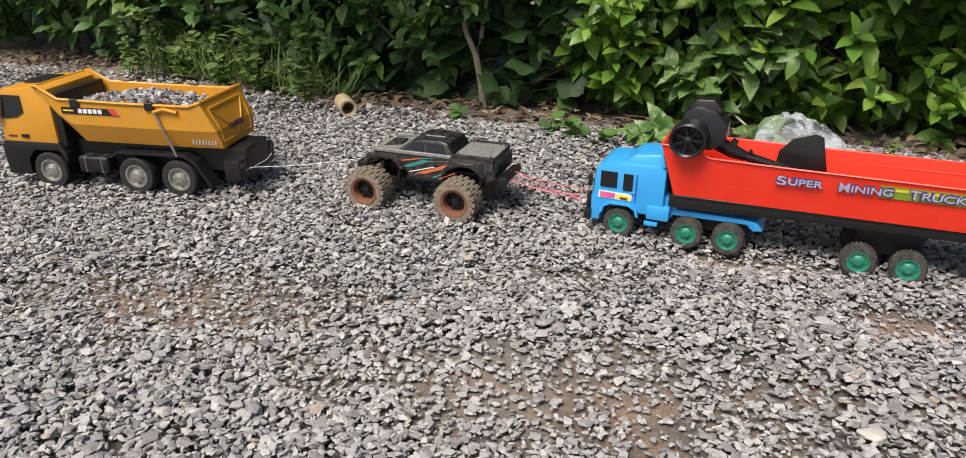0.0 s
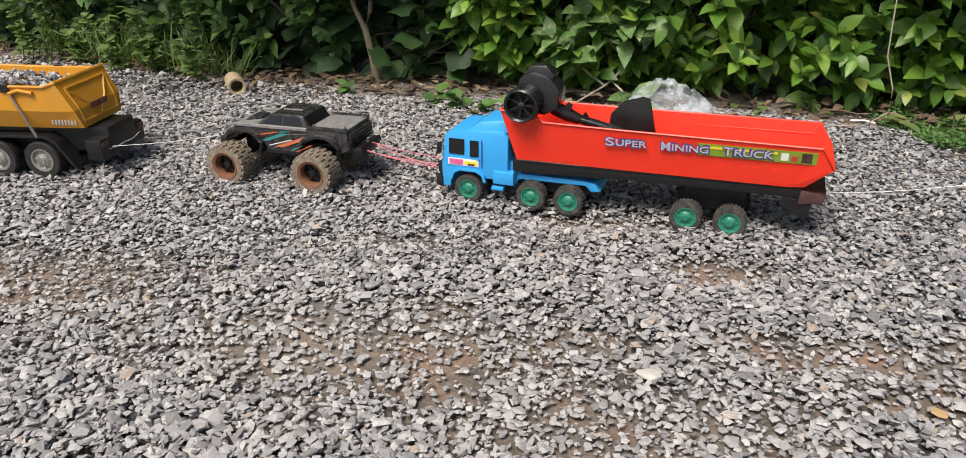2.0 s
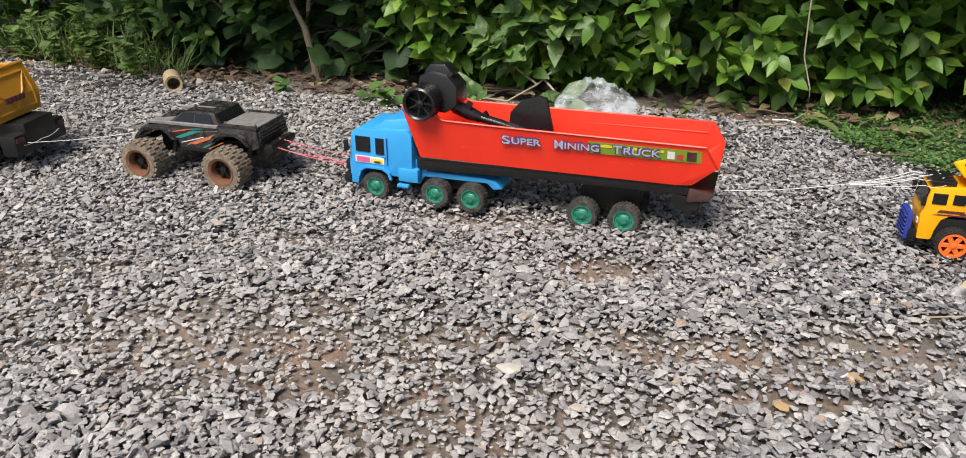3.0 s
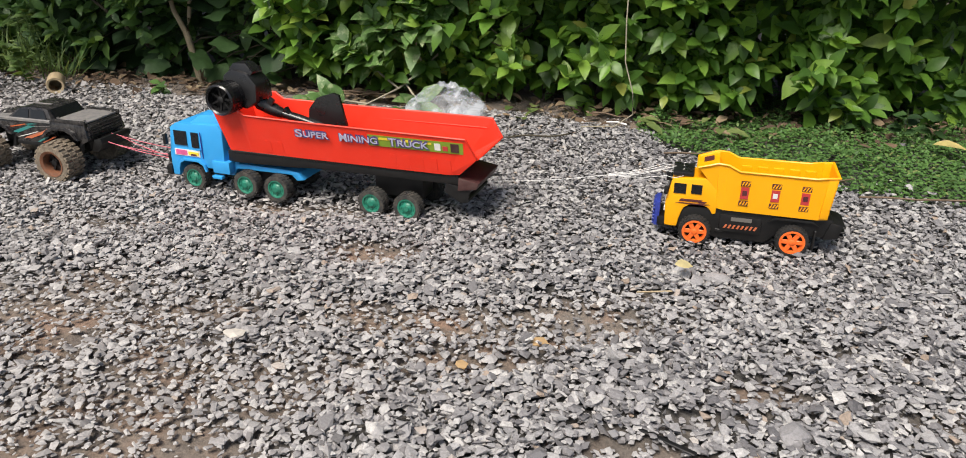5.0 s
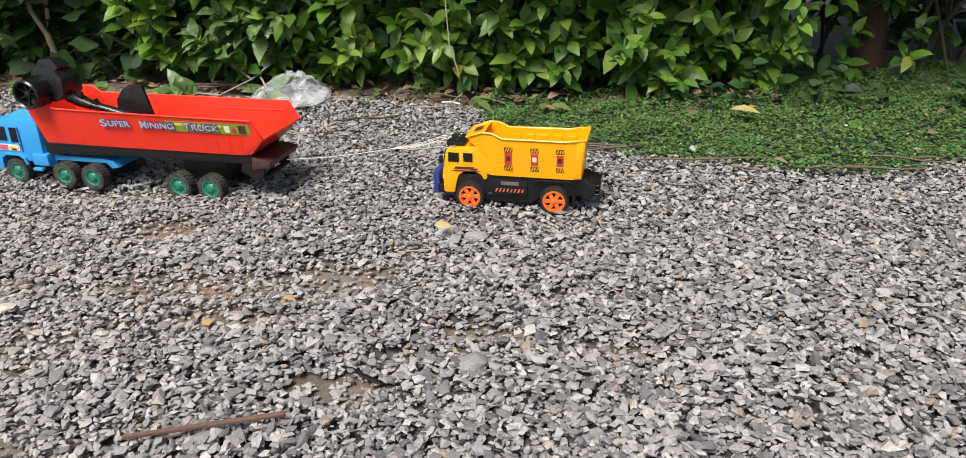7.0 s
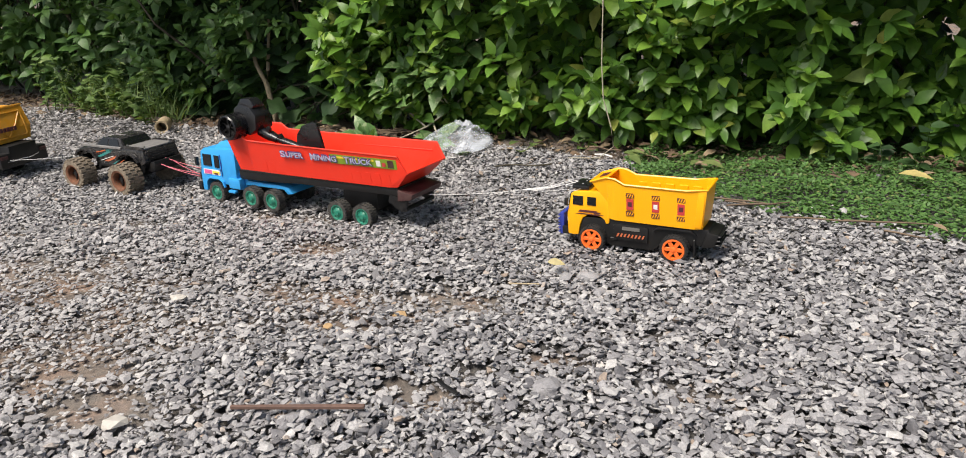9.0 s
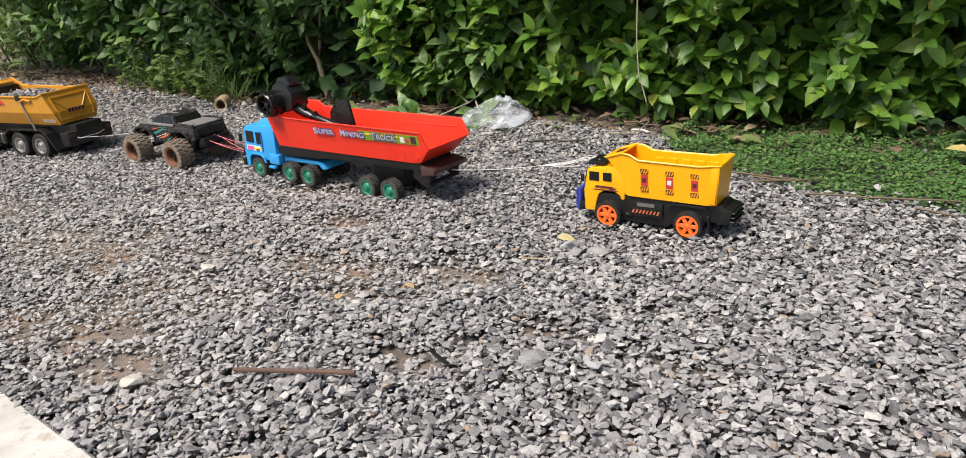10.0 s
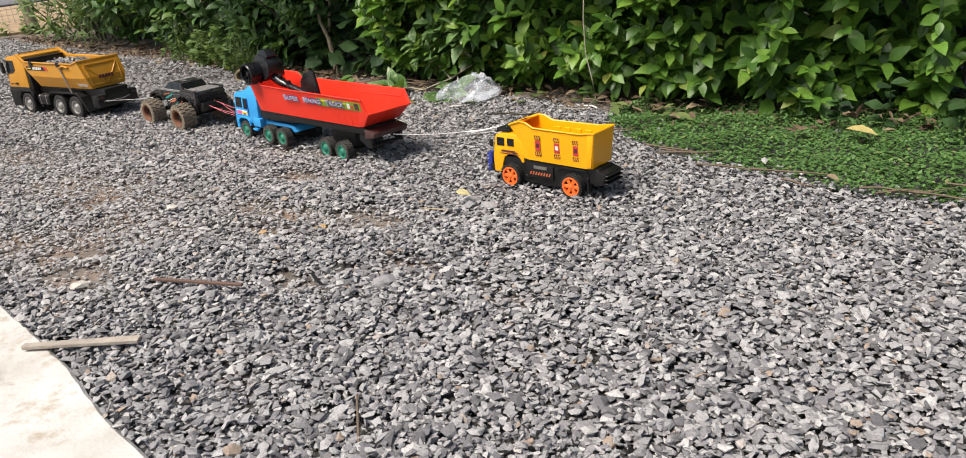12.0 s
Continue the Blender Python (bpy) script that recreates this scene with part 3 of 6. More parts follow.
shrub("dense green shrub beside the gravel", -4.4, -2.6, OVATES, M_MID, 0.085, 260, 8, 1.4, 46, 0.5, 1.0, 1.0, 0.12)
shrub("feathery pale green shrub at the far end", -5.7, -4.2, NARROW, M_FINE, 0.09, 300, 10, 1.3, 47, 0.5, 0.9, 1.0, 0.14)
shrub("small-leaved shrub behind the far hedge", -5.7, -2.6, OVATES, M_MID, 0.09, 160, 8, 1.7, 48, 0.6, 1.0, 1.0, 0.12, 0.35)
shrub("mid-green hedge shrub over pale weeds", -2.75, -1.7, OVATES, M_MID, 0.062, 430, 8, 1.1, 49, 0.3, 1.0, 0.9, 0.1, 0.04)
# tall shrubs added behind to block light and darken the hedge's inside
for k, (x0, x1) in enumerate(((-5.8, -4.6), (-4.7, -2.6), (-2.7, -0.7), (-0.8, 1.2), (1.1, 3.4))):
    shrub("added tall shrub behind the hedge, keeping its inside dark", x0, x1, OVATES, M_MID if x0 < -4 else M_DARK, 0.12, 180, 8, 2.3, 60 + k, 0.7, 1.0, 0.8, 0.16, 0.6, 5)

# leafy boughs added out of view above the hedge to shade its foot
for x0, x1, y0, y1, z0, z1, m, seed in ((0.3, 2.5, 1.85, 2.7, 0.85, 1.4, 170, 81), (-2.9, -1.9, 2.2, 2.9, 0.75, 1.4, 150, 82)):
    bough = thing("overhanging_bough", pose((x0 + x1) / 2, y1, z1), "dense leafy bough added out of view to shade the hedge's foot", "bough", "hedge shrubs")
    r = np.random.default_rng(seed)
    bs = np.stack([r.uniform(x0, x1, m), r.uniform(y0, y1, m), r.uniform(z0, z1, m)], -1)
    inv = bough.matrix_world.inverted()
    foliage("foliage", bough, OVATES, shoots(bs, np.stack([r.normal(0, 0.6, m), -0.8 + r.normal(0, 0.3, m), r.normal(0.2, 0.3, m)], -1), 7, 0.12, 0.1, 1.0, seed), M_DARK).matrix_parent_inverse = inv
    for k in range(6):
        xs = x0 + (x1 - x0) * (k + 0.5) / 6
        part("limb", tube([(xs, y1 + 0.6, 0.6), (xs, y1 + 0.2, (z0 + z1) / 2), (xs + 0.1, y0 + 0.1, (z0 + z1) / 2 + 0.1)], [0.014, 0.01, 0.005], 7), STEM, bough).matrix_parent_inverse = inv

# broad-leaved vine in front of the dark shrubs
vine = thing("vine", pose(-1.7, 2.6, 0), "creeping vine with broad lobed leaves", "vine", "hedge shrubs")
vb = vine.matrix_world.inverted()
r = np.random.default_rng(51)
n = 300
x = r.uniform(-2.95, -1.5, n)
z = 0.03 + 0.5 * r.random(n) ** 1.5
y = hedge_y(x) + 0.1 + 0.22 * r.random(n) - 0.06 * z
axis = np.stack([r.normal(0, 0.7, n), -0.8 + r.normal(0, 0.3, n), r.normal(-0.25, 0.35, n)], -1)
up = np.stack([r.normal(0, 0.25, n), -0.75 + r.normal(0, 0.25, n), 0.75 + 0 * x], -1)
foliage("foliage", vine, LOBED, (np.stack([x, y, z], -1), frames(axis, up), r.uniform(0.06, 0.115, n)), M_VINE).matrix_parent_inverse = vb
for k in range(16):
    x0 = r.uniform(-2.8, -1.3)
    pts = [(x0 + 0.1 * j + r.normal(0, 0.02), float(hedge_y(x0 + 0.1 * j)) + 0.15 + r.normal(0, 0.03), 0.04 + 0.05 * j * r.uniform(0.4, 1.3)) for j in range(6)]
    part("runner", tube(pts, 0.0022, 5), STEM, vine).matrix_parent_inverse = vb

# ---- toy vehicles: x = 0 at the front axle, +x towards the tail, z = 0 at the ground ----
YEL = surface("yellow_plastic", (0.98, 0.43, 0.006), 0.33, var=0.05, fine=500, broad=25, bumps=0.05, dist=0.0003)
YEL_DULL = surface("dusty_yellow_paint", (0.6, 0.265, 0.016), 0.36, var=0.12, fine=400, broad=22, dust=0.3, dust_col=(0.4, 0.3, 0.15), bumps=0.06, dist=0.0003)
RED = surface("red_plastic", (0.86, 0.036, 0.014), 0.42, var=0.06, fine=500, broad=20, dust=0.05, dust_col=(0.6, 0.2, 0.14), bumps=0.05, dist=0.0003)
BLUE = surface("blue_plastic", (0.035, 0.34, 0.74), 0.35, var=0.06, fine=500, broad=25, bumps=0.05, dist=0.0003)
NAVY = surface("dark_blue_plastic", (0.03, 0.05, 0.3), 0.4, var=0.1, fine=400, broad=30)
BLACK = surface("black_plastic", (0.006, 0.006, 0.0065), 0.5, var=0.2, fine=400, broad=25, dust=0.08, dust_col=(0.08, 0.068, 0.055), bumps=0.08, dist=0.0004)
GLOSSBLACK = surface("glossy_black_plastic", (0.012, 0.012, 0.013), 0.28, var=0.2, fine=400, broad=30, bumps=0.1, dist=0.0004)
RUBBER = surface("dusty_rubber", (0.03, 0.03, 0.03), 0.8, var=0.3, fine=350, broad=40, dust=0.6, dust_col=(0.16, 0.14, 0.11), bumps=0.3, dist=0.0008)
RUBBER_DARK = surface("black_rubber", (0.014, 0.014, 0.014), 0.75, var=0.3, fine=350, broad=40, dust=0.25, dust_col=(0.07, 0.06, 0.05), bumps=0.3, dist=0.0008)
RUBBER_MUD = surface("muddy_rubber", (0.17, 0.135, 0.1), 0.9, var=0.45, fine=200, broad=45, dust=0.95, dust_col=(0.36, 0.3, 0.22), bumps=0.6, dist=0.0015)
GREEN = surface("green_hub_plastic", (0.015, 0.2, 0.13), 0.4, var=0.12, fine=300, broad=40, dust=0.3, dust_col=(0.14, 0.2, 0.15))
ORANGE = surface("orange_hub_plastic", (0.95, 0.17, 0.03), 0.38, var=0.08, fine=400, broad=40)
RUST = surface("muddy_orange_rim", (0.2, 0.07, 0.03), 0.7, var=0.45, fine=200, broad=90, dust=0.9, dust_col=(0.13, 0.085, 0.055), bumps=0.4, dist=0.001)
SILVER = surface("silver_rim", (0.45, 0.44, 0.42), 0.4, metal=0.7, var=0.15, fine=300, broad=40, dust=0.4)
GLASS = surface("dark_window", (0.012, 0.013, 0.015), 0.12, var=0.2, fine=200, broad=20, bumps=0.0, rough_var=0.04)
GREYBODY = surface("scratched_dark_body", (0.016, 0.016, 0.018), 0.25, var=0.4, fine=150, broad=30, dust=0.3, dust_col=(0.22, 0.2, 0.18), bumps=0.15, dist=0.0006)
GREYBED = surface("dusty_grey_deck", (0.2, 0.195, 0.195), 0.45, var=0.4, fine=120, broad=30, dust=0.6, dust_col=(0.36, 0.33, 0.29), bumps=0.15, dist=0.0006)
TEAL = surface("teal_stripe", (0.015, 0.2, 0.19), 0.4, var=0.15, dust=0.3)
ORSTRIPE = surface("orange_stripe", (0.6, 0.13, 0.04), 0.4, var=0.2, dust=0.5)
WHITE = surface("white_print", (0.75, 0.74, 0.72), 0.45, var=0.06)
LETTER = surface("lilac_print", (0.5, 0.5, 0.66), 0.4, var=0.35, fine=200, broad=160)
STICK_RED = surface("red_print", (0.55, 0.05, 0.05), 0.45, var=0.15)
STICK_DARK = surface("dark_print", (0.1, 0.025, 0.03), 0.45, var=0.15)
STICK_BLUE = surface("violet_print", (0.1, 0.07, 0.2), 0.4, var=0.3, fine=200, broad=90)
STICK_GREEN = surface("green_print", (0.22, 0.33, 0.03), 0.45, var=0.25)
STICK_YEL = surface("yellow_print", (0.8, 0.62, 0.05), 0.45, var=0.15)
STICK_PINK = surface("pink_print", (0.7, 0.12, 0.3), 0.45, var=0.3, fine=200, broad=120)
STEEL = surface("worn_steel", (0.4, 0.38, 0.35), 0.4, metal=0.8, var=0.2)
STRING = surface("white_string", (0.75, 0.74, 0.72), 0.8, var=0.1)
PINK = surface("pink_string", (0.8, 0.2, 0.25), 0.8, var=0.15)
TAIL = surface("dull_maroon_plastic", (0.06, 0.02, 0.022), 0.45, var=0.3, dust=0.4, dust_col=(0.14, 0.1, 0.08))


def ring_blocks(bm, n, r, tang, y0, y1, h, cx, cz, skew=0.0):
    for k in range(n):
        a_ = 2 * math.pi * (k + 0.5 * skew) / n
        own = box(r - h * 0.4, r + h, y0, y1, -tang / 2, tang / 2)
        bmesh.ops.transform(own, matrix=Matrix.Translation((cx, 0, cz)) @ Matrix.Rotation(-a_, 4, "Y"), verts=own.verts)
        merge(bm, own)
    return bm


@functools.lru_cache(None)
def knob_mesh(r, w, material):
    """One rubber knob of a tread, lying on the tyre at +x."""
    bm = box(r * 0.92, r * 1.035, -w * 0.155, w * 0.155, -r * 0.1, r * 0.1, r * 0.02, 1)
    me = bpy.data.meshes.new("tread_block")
    bm.to_mesh(me)
    bm.free()
    me.materials.append(material)
    return me


def wheel(parent, x, y, r, w, side, tyre_mat, rim_mat, style, z=0.0, tyre_label=""):
    """A wheel on the axle at x; y is its middle, side -1 or 1 its outer face."""
    o, cz = side, z + r
    rin = {"deep": 0.62, "spoke": 0.74, "dish": 0.64, "truck": 0.6}[style]
    t_in, t_out = y - o * w / 2, y + o * w / 2
    prof = [(r * rin * 0.9, t_in), (r * 0.93, t_in), (r * 0.97, t_in + o * w * 0.08), (r * 0.97, t_out - o * w * 0.1), (r * 0.92, t_out), (r * rin * 1.06, t_out), (r * rin, t_out - o * w * 0.1), (r * rin * 0.98, t_in + o * w * 0.1)]
    bm = lathe_y(prof, 32, None, x, cz)
    lo, hi = sorted((t_in, t_out))
    if style in ("dish", "spoke"):
        ring_blocks(bm, 26, r * 0.965, r * 0.12, lo + w * 0.02, lo + w * 0.45, r * 0.045, x, cz)
        ring_blocks(bm, 26, r * 0.965, r * 0.12, lo + w * 0.55, lo + w * 0.98, r * 0.045, x, cz, 1)
    elif style == "truck":
        for f0 in (0.1, 0.4, 0.7):
            ring_blocks(bm, 40, r * 0.97, r * 0.11, lo + w * f0, lo + w * (f0 + 0.24), r * 0.02, x, cz)
    tyre = part("wheel", bm, tyre_mat, parent, tyre_label, True)
    if style == "deep":
        for j, f0 in enumerate((0.0, 0.34, 0.68)):
            for k in range(20):
                ob = new("tread_block", knob_mesh(r, w, tyre_mat))
                ob.parent = tyre
                ob.matrix_basis = Matrix.Translation((x, lo + w * (f0 + 0.16), cz)) @ Matrix.Rotation(-2 * math.pi * (k + 0.5 * (j % 2)) / 20, 4, "Y")
    q = lambda f: t_out - o * w * f
    if style == "deep":
        rim = lathe_y([(r * 0.64, q(0.3)), (r * 0.67, q(-0.02)), (r * 0.54, q(0.03)), (r * 0.51, q(0.1)), (r * 0.5, q(0.42))], 28, None, x, cz, False)
        part("rim", rim, rim_mat, tyre, "", True)
        hub = lathe_y([(r * 0.52, q(0.5)), (r * 0.52, q(0.4)), (r * 0.16, q(0.32)), (r * 0.14, q(0.18)), (r * 0.05, q(0.17))], 18, None, x, cz)
        for k in range(6):
            a_ = k * math.pi / 3
            own = box(r * 0.12, r * 0.46, -0.002, 0.002, -r * 0.05, r * 0.05)
            bmesh.ops.transform(own, matrix=Matrix.Translation((x, q(0.33), cz)) @ Matrix.Rotation(a_, 4, "Y"), verts=own.verts)
            part("spoke", own, BLACK, tyre)
        part("hub", hub, BLACK, tyre, "", True)
    elif style == "spoke":
        rim = lathe_y([(r * 0.75, q(0.4)), (r * 0.78, q(-0.02)), (r * 0.64, q(-0.02)), (r * 0.61, q(0.2)), (r * 0.61, q(0.4))], 30, None, x, cz, False)
        merge(rim, lathe_y([(r * 0.2, q(0.4)), (r * 0.2, q(0.0)), (r * 0.13, q(-0.04)), (r * 0.03, q(-0.05))], 16, None, x, cz))
        for k in range(6):
            own = box(r * 0.15, r * 0.66, -w * 0.08, w * 0.08, -r * 0.14, r * 0.14, 0.0008, 1)
            bmesh.ops.transform(own, matrix=Matrix.Translation((x, q(0.12), cz)) @ Matrix.Rotation(k * math.pi / 3, 4, "Y"), verts=own.verts)
            merge(rim, own)
        part("rim", rim, rim_mat, tyre, "", True)
        part("hub", lathe_y([(r * 0.62, q(0.55)), (r * 0.62, q(0.42)), (r * 0.05, q(0.42))], 20, None, x, cz), BLACK, tyre)
    else:
        deep = 0.22 if style == "truck" else 0.14
        rim = lathe_y([(r * rin, q(0.5)), (r * rin * 1.03, q(0.01)), (r * rin * 0.9, q(0.02)), (r * rin * 0.82, q(deep)), (r * rin * 0.6, q(deep)), (r * rin * 0.5, q(0.04)), (r * rin * 0.34, q(0.0)), (r * rin * 0.3, q(-0.06)), (r * rin * 0.06, q(-0.07))], 28, None, x, cz)
        for k in range(8):
            a_ = k * math.pi / 4
            own = lathe_y([(r * 0.05, q(deep + 0.1)), (r * 0.05, q(deep - 0.09)), (r * 0.02, q(deep - 0.1))], 7)
            bmesh.ops.transform(own, matrix=Matrix.Translation((x + r * rin * 0.7 * math.cos(a_), 0, cz + r * rin * 0.7 * math.sin(a_))), verts=own.verts)
            merge(rim, own)
        part("rim", rim, rim_mat, tyre, "", True)
    return tyre


def mirrored(pts):
    """A closed loop round a tub from (x, half width, z) along one side, front to tail."""
    return [(x, -w, z) for x, w, z in pts] + [(x, w, z) for x, w, z in reversed(pts)]


def tub(top, bottom, wall, floor):
    top_in = [(x + (wall if k == 0 else -wall if k == len(top) - 1 else 0), w - wall, z) for k, (x, w, z) in enumerate(top)]
    bot_in = [(x + (wall if k == 0 else -wall if k == len(bottom) - 1 else 0), w - wall, z + floor) for k, (x, w, z) in enumerate(bottom)]
    return loft([mirrored(bottom), mirrored(top), mirrored(top_in), mirrored(bot_in)])


def plate(parent, name, pts, material, t=0.0006, label=""):
    """A thin printed or moulded patch on the near side: points (x, y, z), pushed out towards -y."""
    return part(name, loft([[(x, y + 0.0005, z) for x, y, z in pts], [(x, y - t, z) for x, y, z in pts]]), material, parent, label)


def side_box(parent, name, x0, x1, z0, z1, y, material, t=0.0006, label="", shear=0.0):
    """A printed bar on a side wall whose y may be a function of z."""
    f = y if callable(y) else (lambda z: y)
    return plate(parent, name, [(x0, f(z0), z0), (x1, f(z0), z0), (x1 + shear, f(z1), z1), (x0 + shear, f(z1), z1)], material, t, label)


def lettering(parent, text, x0, x1, z, height, y, material, lean=0.0, label="", bold=0.0):
    cu = bpy.data.curves.new("lettering", "FONT")
    cu.body, cu.size, cu.extrude, cu.offset = text, 1.0, 0.02, bold
    ob = new("lettering", cu)
    dg = bpy.context.evaluated_depsgraph_get()
    me = bpy.data.meshes.new_from_object(ob.evaluated_get(dg))
    bpy.data.objects.remove(ob)
    co = np.array([v.co for v in me.vertices])
    lo, hi = co.min(0), co.max(0)
    f = y if callable(y) else (lambda q: y)
    for v in me.vertices:
        u, w_ = (v.co.x - lo[0]) / (hi[0] - lo[0]), (v.co.y - lo[1]) / (hi[1] - lo[1])
        zz = z + w_ * height
        v.co = (x0 + u * (x1 - x0), f(zz) - 0.0012 - v.co.z * 0.02, zz + lean * u)
    me.materials.clear()
    me.materials.append(material)
    ob = new("lettering", me)
    ob.parent = parent
    return tagged(ob, label)


def settle(root, z0, kz, ky=1.0, kx=1.0, dx=0.0, droop=0.0):
    """Lowers, narrows and shifts a vehicle's upper works; its wheels and axles stay."""
    for o in root.children:
        if o.name.split(".")[0] in ("wheel", "axle"):
            continue
        for v in o.data.vertices:
            z = v.co.z
            sag = droop * min(1.0, max(0.0, (v.co.x - 0.09) / 0.5))
            v.co = (v.co.x * kx + dx, v.co.y * ky, (z0 + kz * (z - z0) if z > z0 else z) - sag)


# --- red and blue mining truck ---
RED_M = pose(-1.480, 1.695, 0.006, 0, 0, -12.7)
mining = thing("toy_truck", RED_M, "long blue and red plastic toy mining truck with green hubs", "toy truck", "towed toy vehicles")
W = 0.062
cab = prism([(-0.056, 0.03), (-0.057, 0.085), (-0.05, 0.155), (-0.036, 0.166), (0.07, 0.172), (0.082, 0.16), (0.082, 0.06), (0.036, 0.058), (0.032, 0.068), (0.018, 0.076), (-0.018, 0.076), (-0.032, 0.068), (-0.036, 0.055), (-0.038, 0.03)], -W, W, 0.004, 0.006)
part("cab", cab, BLUE, mining, "", True)
part("roof_fairing", prism([(-0.01, 0.163), (0.02, 0.188), (0.072, 0.196), (0.08, 0.168)], -0.05, 0.05, 0.004, 0.008), BLUE, mining, "", True)
yw = lambda z: -W + 0.006 * (z - 0.035) / 0.137 - 0.0006
side_box(mining, "window", -0.04, -0.008, 0.112, 0.148, yw, GLASS, 0.0015)
side_box(mining, "window", 0.004, 0.022, 0.109, 0.147, yw, GLASS, 0.0015)
part("windscreen", prism([(-0.0565, 0.112), (-0.0525, 0.146), (-0.048, 0.146), (-0.052, 0.112)], -0.05, 0.05), GLASS, mining)
side_box(mining, "sticker", -0.042, 0.022, 0.085, 0.101, yw, WHITE, 0.0008)
side_box(mining, "sticker_print", -0.039, -0.01, 0.087, 0.0995, lambda z: yw(z) - 0.0006, STICK_PINK, 0.001)
side_box(mining, "sticker_print", -0.007, 0.019, 0.0885, 0.097, lambda z: yw(z) - 0.0006, STICK_YEL, 0.001)
side_box(mining, "sticker_print", 0.0, 0.014, 0.087, 0.092, lambda z: yw(z) - 0.0009, STICK_DARK, 0.001)
for s in (-1, 1):
    part("wheel_flare", prism([(-0.038, 0.05), (-0.034, 0.068), (-0.02, 0.079), (0.02, 0.079), (0.034, 0.068), (0.038, 0.05), (0.033, 0.05), (0.029, 0.065), (0.017, 0.073), (-0.017, 0.073), (-0.029, 0.065), (-0.033, 0.05)], s * 0.0625 - 0.003, s * 0.0625 + 0.003, 0.001), BLUE, mining)
    part("door_seam", box(0.0285, 0.0297, s * 0.0602 - 0.0012, s * 0.0602 + 0.0012, 0.083, 0.15), NAVY, mining)
    part("door_handle", box(0.016, 0.026, s * 0.061 - 0.0015, s * 0.061 + 0.0015, 0.1035, 0.106, 0.0005, 1), BLUE, mining)
    part("mirror", box(-0.062, -0.054, s * 0.066 - 0.004, s * 0.066 + 0.004, 0.112, 0.138, 0.002), BLACK, mining, "", True)
    part("headlamp", box(-0.0665, -0.0645, s * 0.044 - 0.009, s * 0.044 + 0.009, 0.062, 0.074, 0.001, 1), WHITE, mining)
part("step", box(0.05, 0.075, -0.067, -0.055, 0.036, 0.044, 0.002), BLUE, mining, "", True)
part("bumper", box(-0.068, -0.054, -0.066, 0.066, 0.03, 0.055, 0.004), BLACK, mining, "black bumper", True)
part("grille", box(-0.066, -0.055, -0.058, 0.058, 0.06, 0.085, 0.003), BLACK, mining, "", True)
part("chassis", prism([(0.045, 0.05), (0.045, 0.1), (0.096, 0.1), (0.106, 0.074), (0.225, 0.072), (0.25, 0.068), (0.262, 0.05), (0.244, 0.046), (0.232, 0.06), (0.1, 0.06), (0.09, 0.04), (0.06, 0.04)], -0.044, 0.044, 0.003), BLUE, mining, "blue plastic chassis", True)
part("tank", box(0.052, 0.095, -0.064, -0.045, 0.05, 0.082, 0.004), BLUE, mining, "", True)
part("trailer_frame", prism([(0.09, 0.084), (0.09, 0.112), (0.606, 0.112), (0.606, 0.09), (0.57, 0.089), (0.3, 0.089), (0.24, 0.085), (0.11, 0.082)], -0.055, 0.055, 0.003), BLACK, mining, "black plastic frame", True)
part("tail_plate", prism([(0.604, 0.076), (0.606, 0.108), (0.648, 0.1), (0.642, 0.084)], -0.058, 0.058, 0.003), TAIL, mining, "dull maroon tail plate", True)
for s_ in (-1, 1):
    part("tail_bracket", prism([(0.575, 0.07), (0.58, 0.09), (0.628, 0.084), (0.622, 0.05), (0.61, 0.046)], s_ * 0.05 - 0.004, s_ * 0.05 + 0.004, 0.001), BLACK, mining)
part("tail_bar", tube([(0.62, -0.054, 0.054), (0.62, 0.054, 0.054)], 0.006, 10), BLACK, mining)
top = [(0.07, 0.066, 0.228), (0.135, 0.07, 0.226), (0.155, 0.071, 0.21), (0.3, 0.073, 0.207), (0.628, 0.075, 0.204), (0.65, 0.072, 0.162)]
bot = [(0.098, 0.054, 0.113), (0.15, 0.055, 0.113), (0.17, 0.055, 0.113), (0.3, 0.058, 0.113), (0.585, 0.06, 0.113), (0.61, 0.06, 0.116)]
bm = tub(top, bot, 0.003, 0.004)
part("dump_bed", bm, RED, mining, "", False)
rim_line = [Vector((x, -w - 0.0006, z)) for x, w, z in top]
rim_all = rim_line + [Vector((v.x, -v.y, v.z)) for v in reversed(rim_line)]
part("bed_rim", tube(rim_all + [rim_all[0]], 0.0022, 6), RED, mining, "", True)
ybed = lambda z: -(0.0604 + 0.0146 * (z - 0.113) / 0.0925) - 0.0006
part("frame_lip", box(0.1, 0.6, -0.0565, -0.0535, 0.107, 0.1135, 0.001, 1), BLACK, mining)
part("bed_ledge", box(0.16, 0.62, 0.0665, 0.0705, 0.18, 0.184, 0.001, 1), RED, mining)
side_box(mining, "decal", 0.43, 0.622, 0.168, 0.194, ybed, STICK_GREEN, 0.0008, "green printed decal strip")
side_box(mining, "decal_print", 0.452, 0.56, 0.184, 0.189, lambda z: ybed(z) - 0.0008, STICK_YEL, 0.0008)
side_box(mining, "decal_print", 0.566, 0.578, 0.172, 0.188, lambda z: ybed(z) - 0.0008, WHITE, 0.0008)
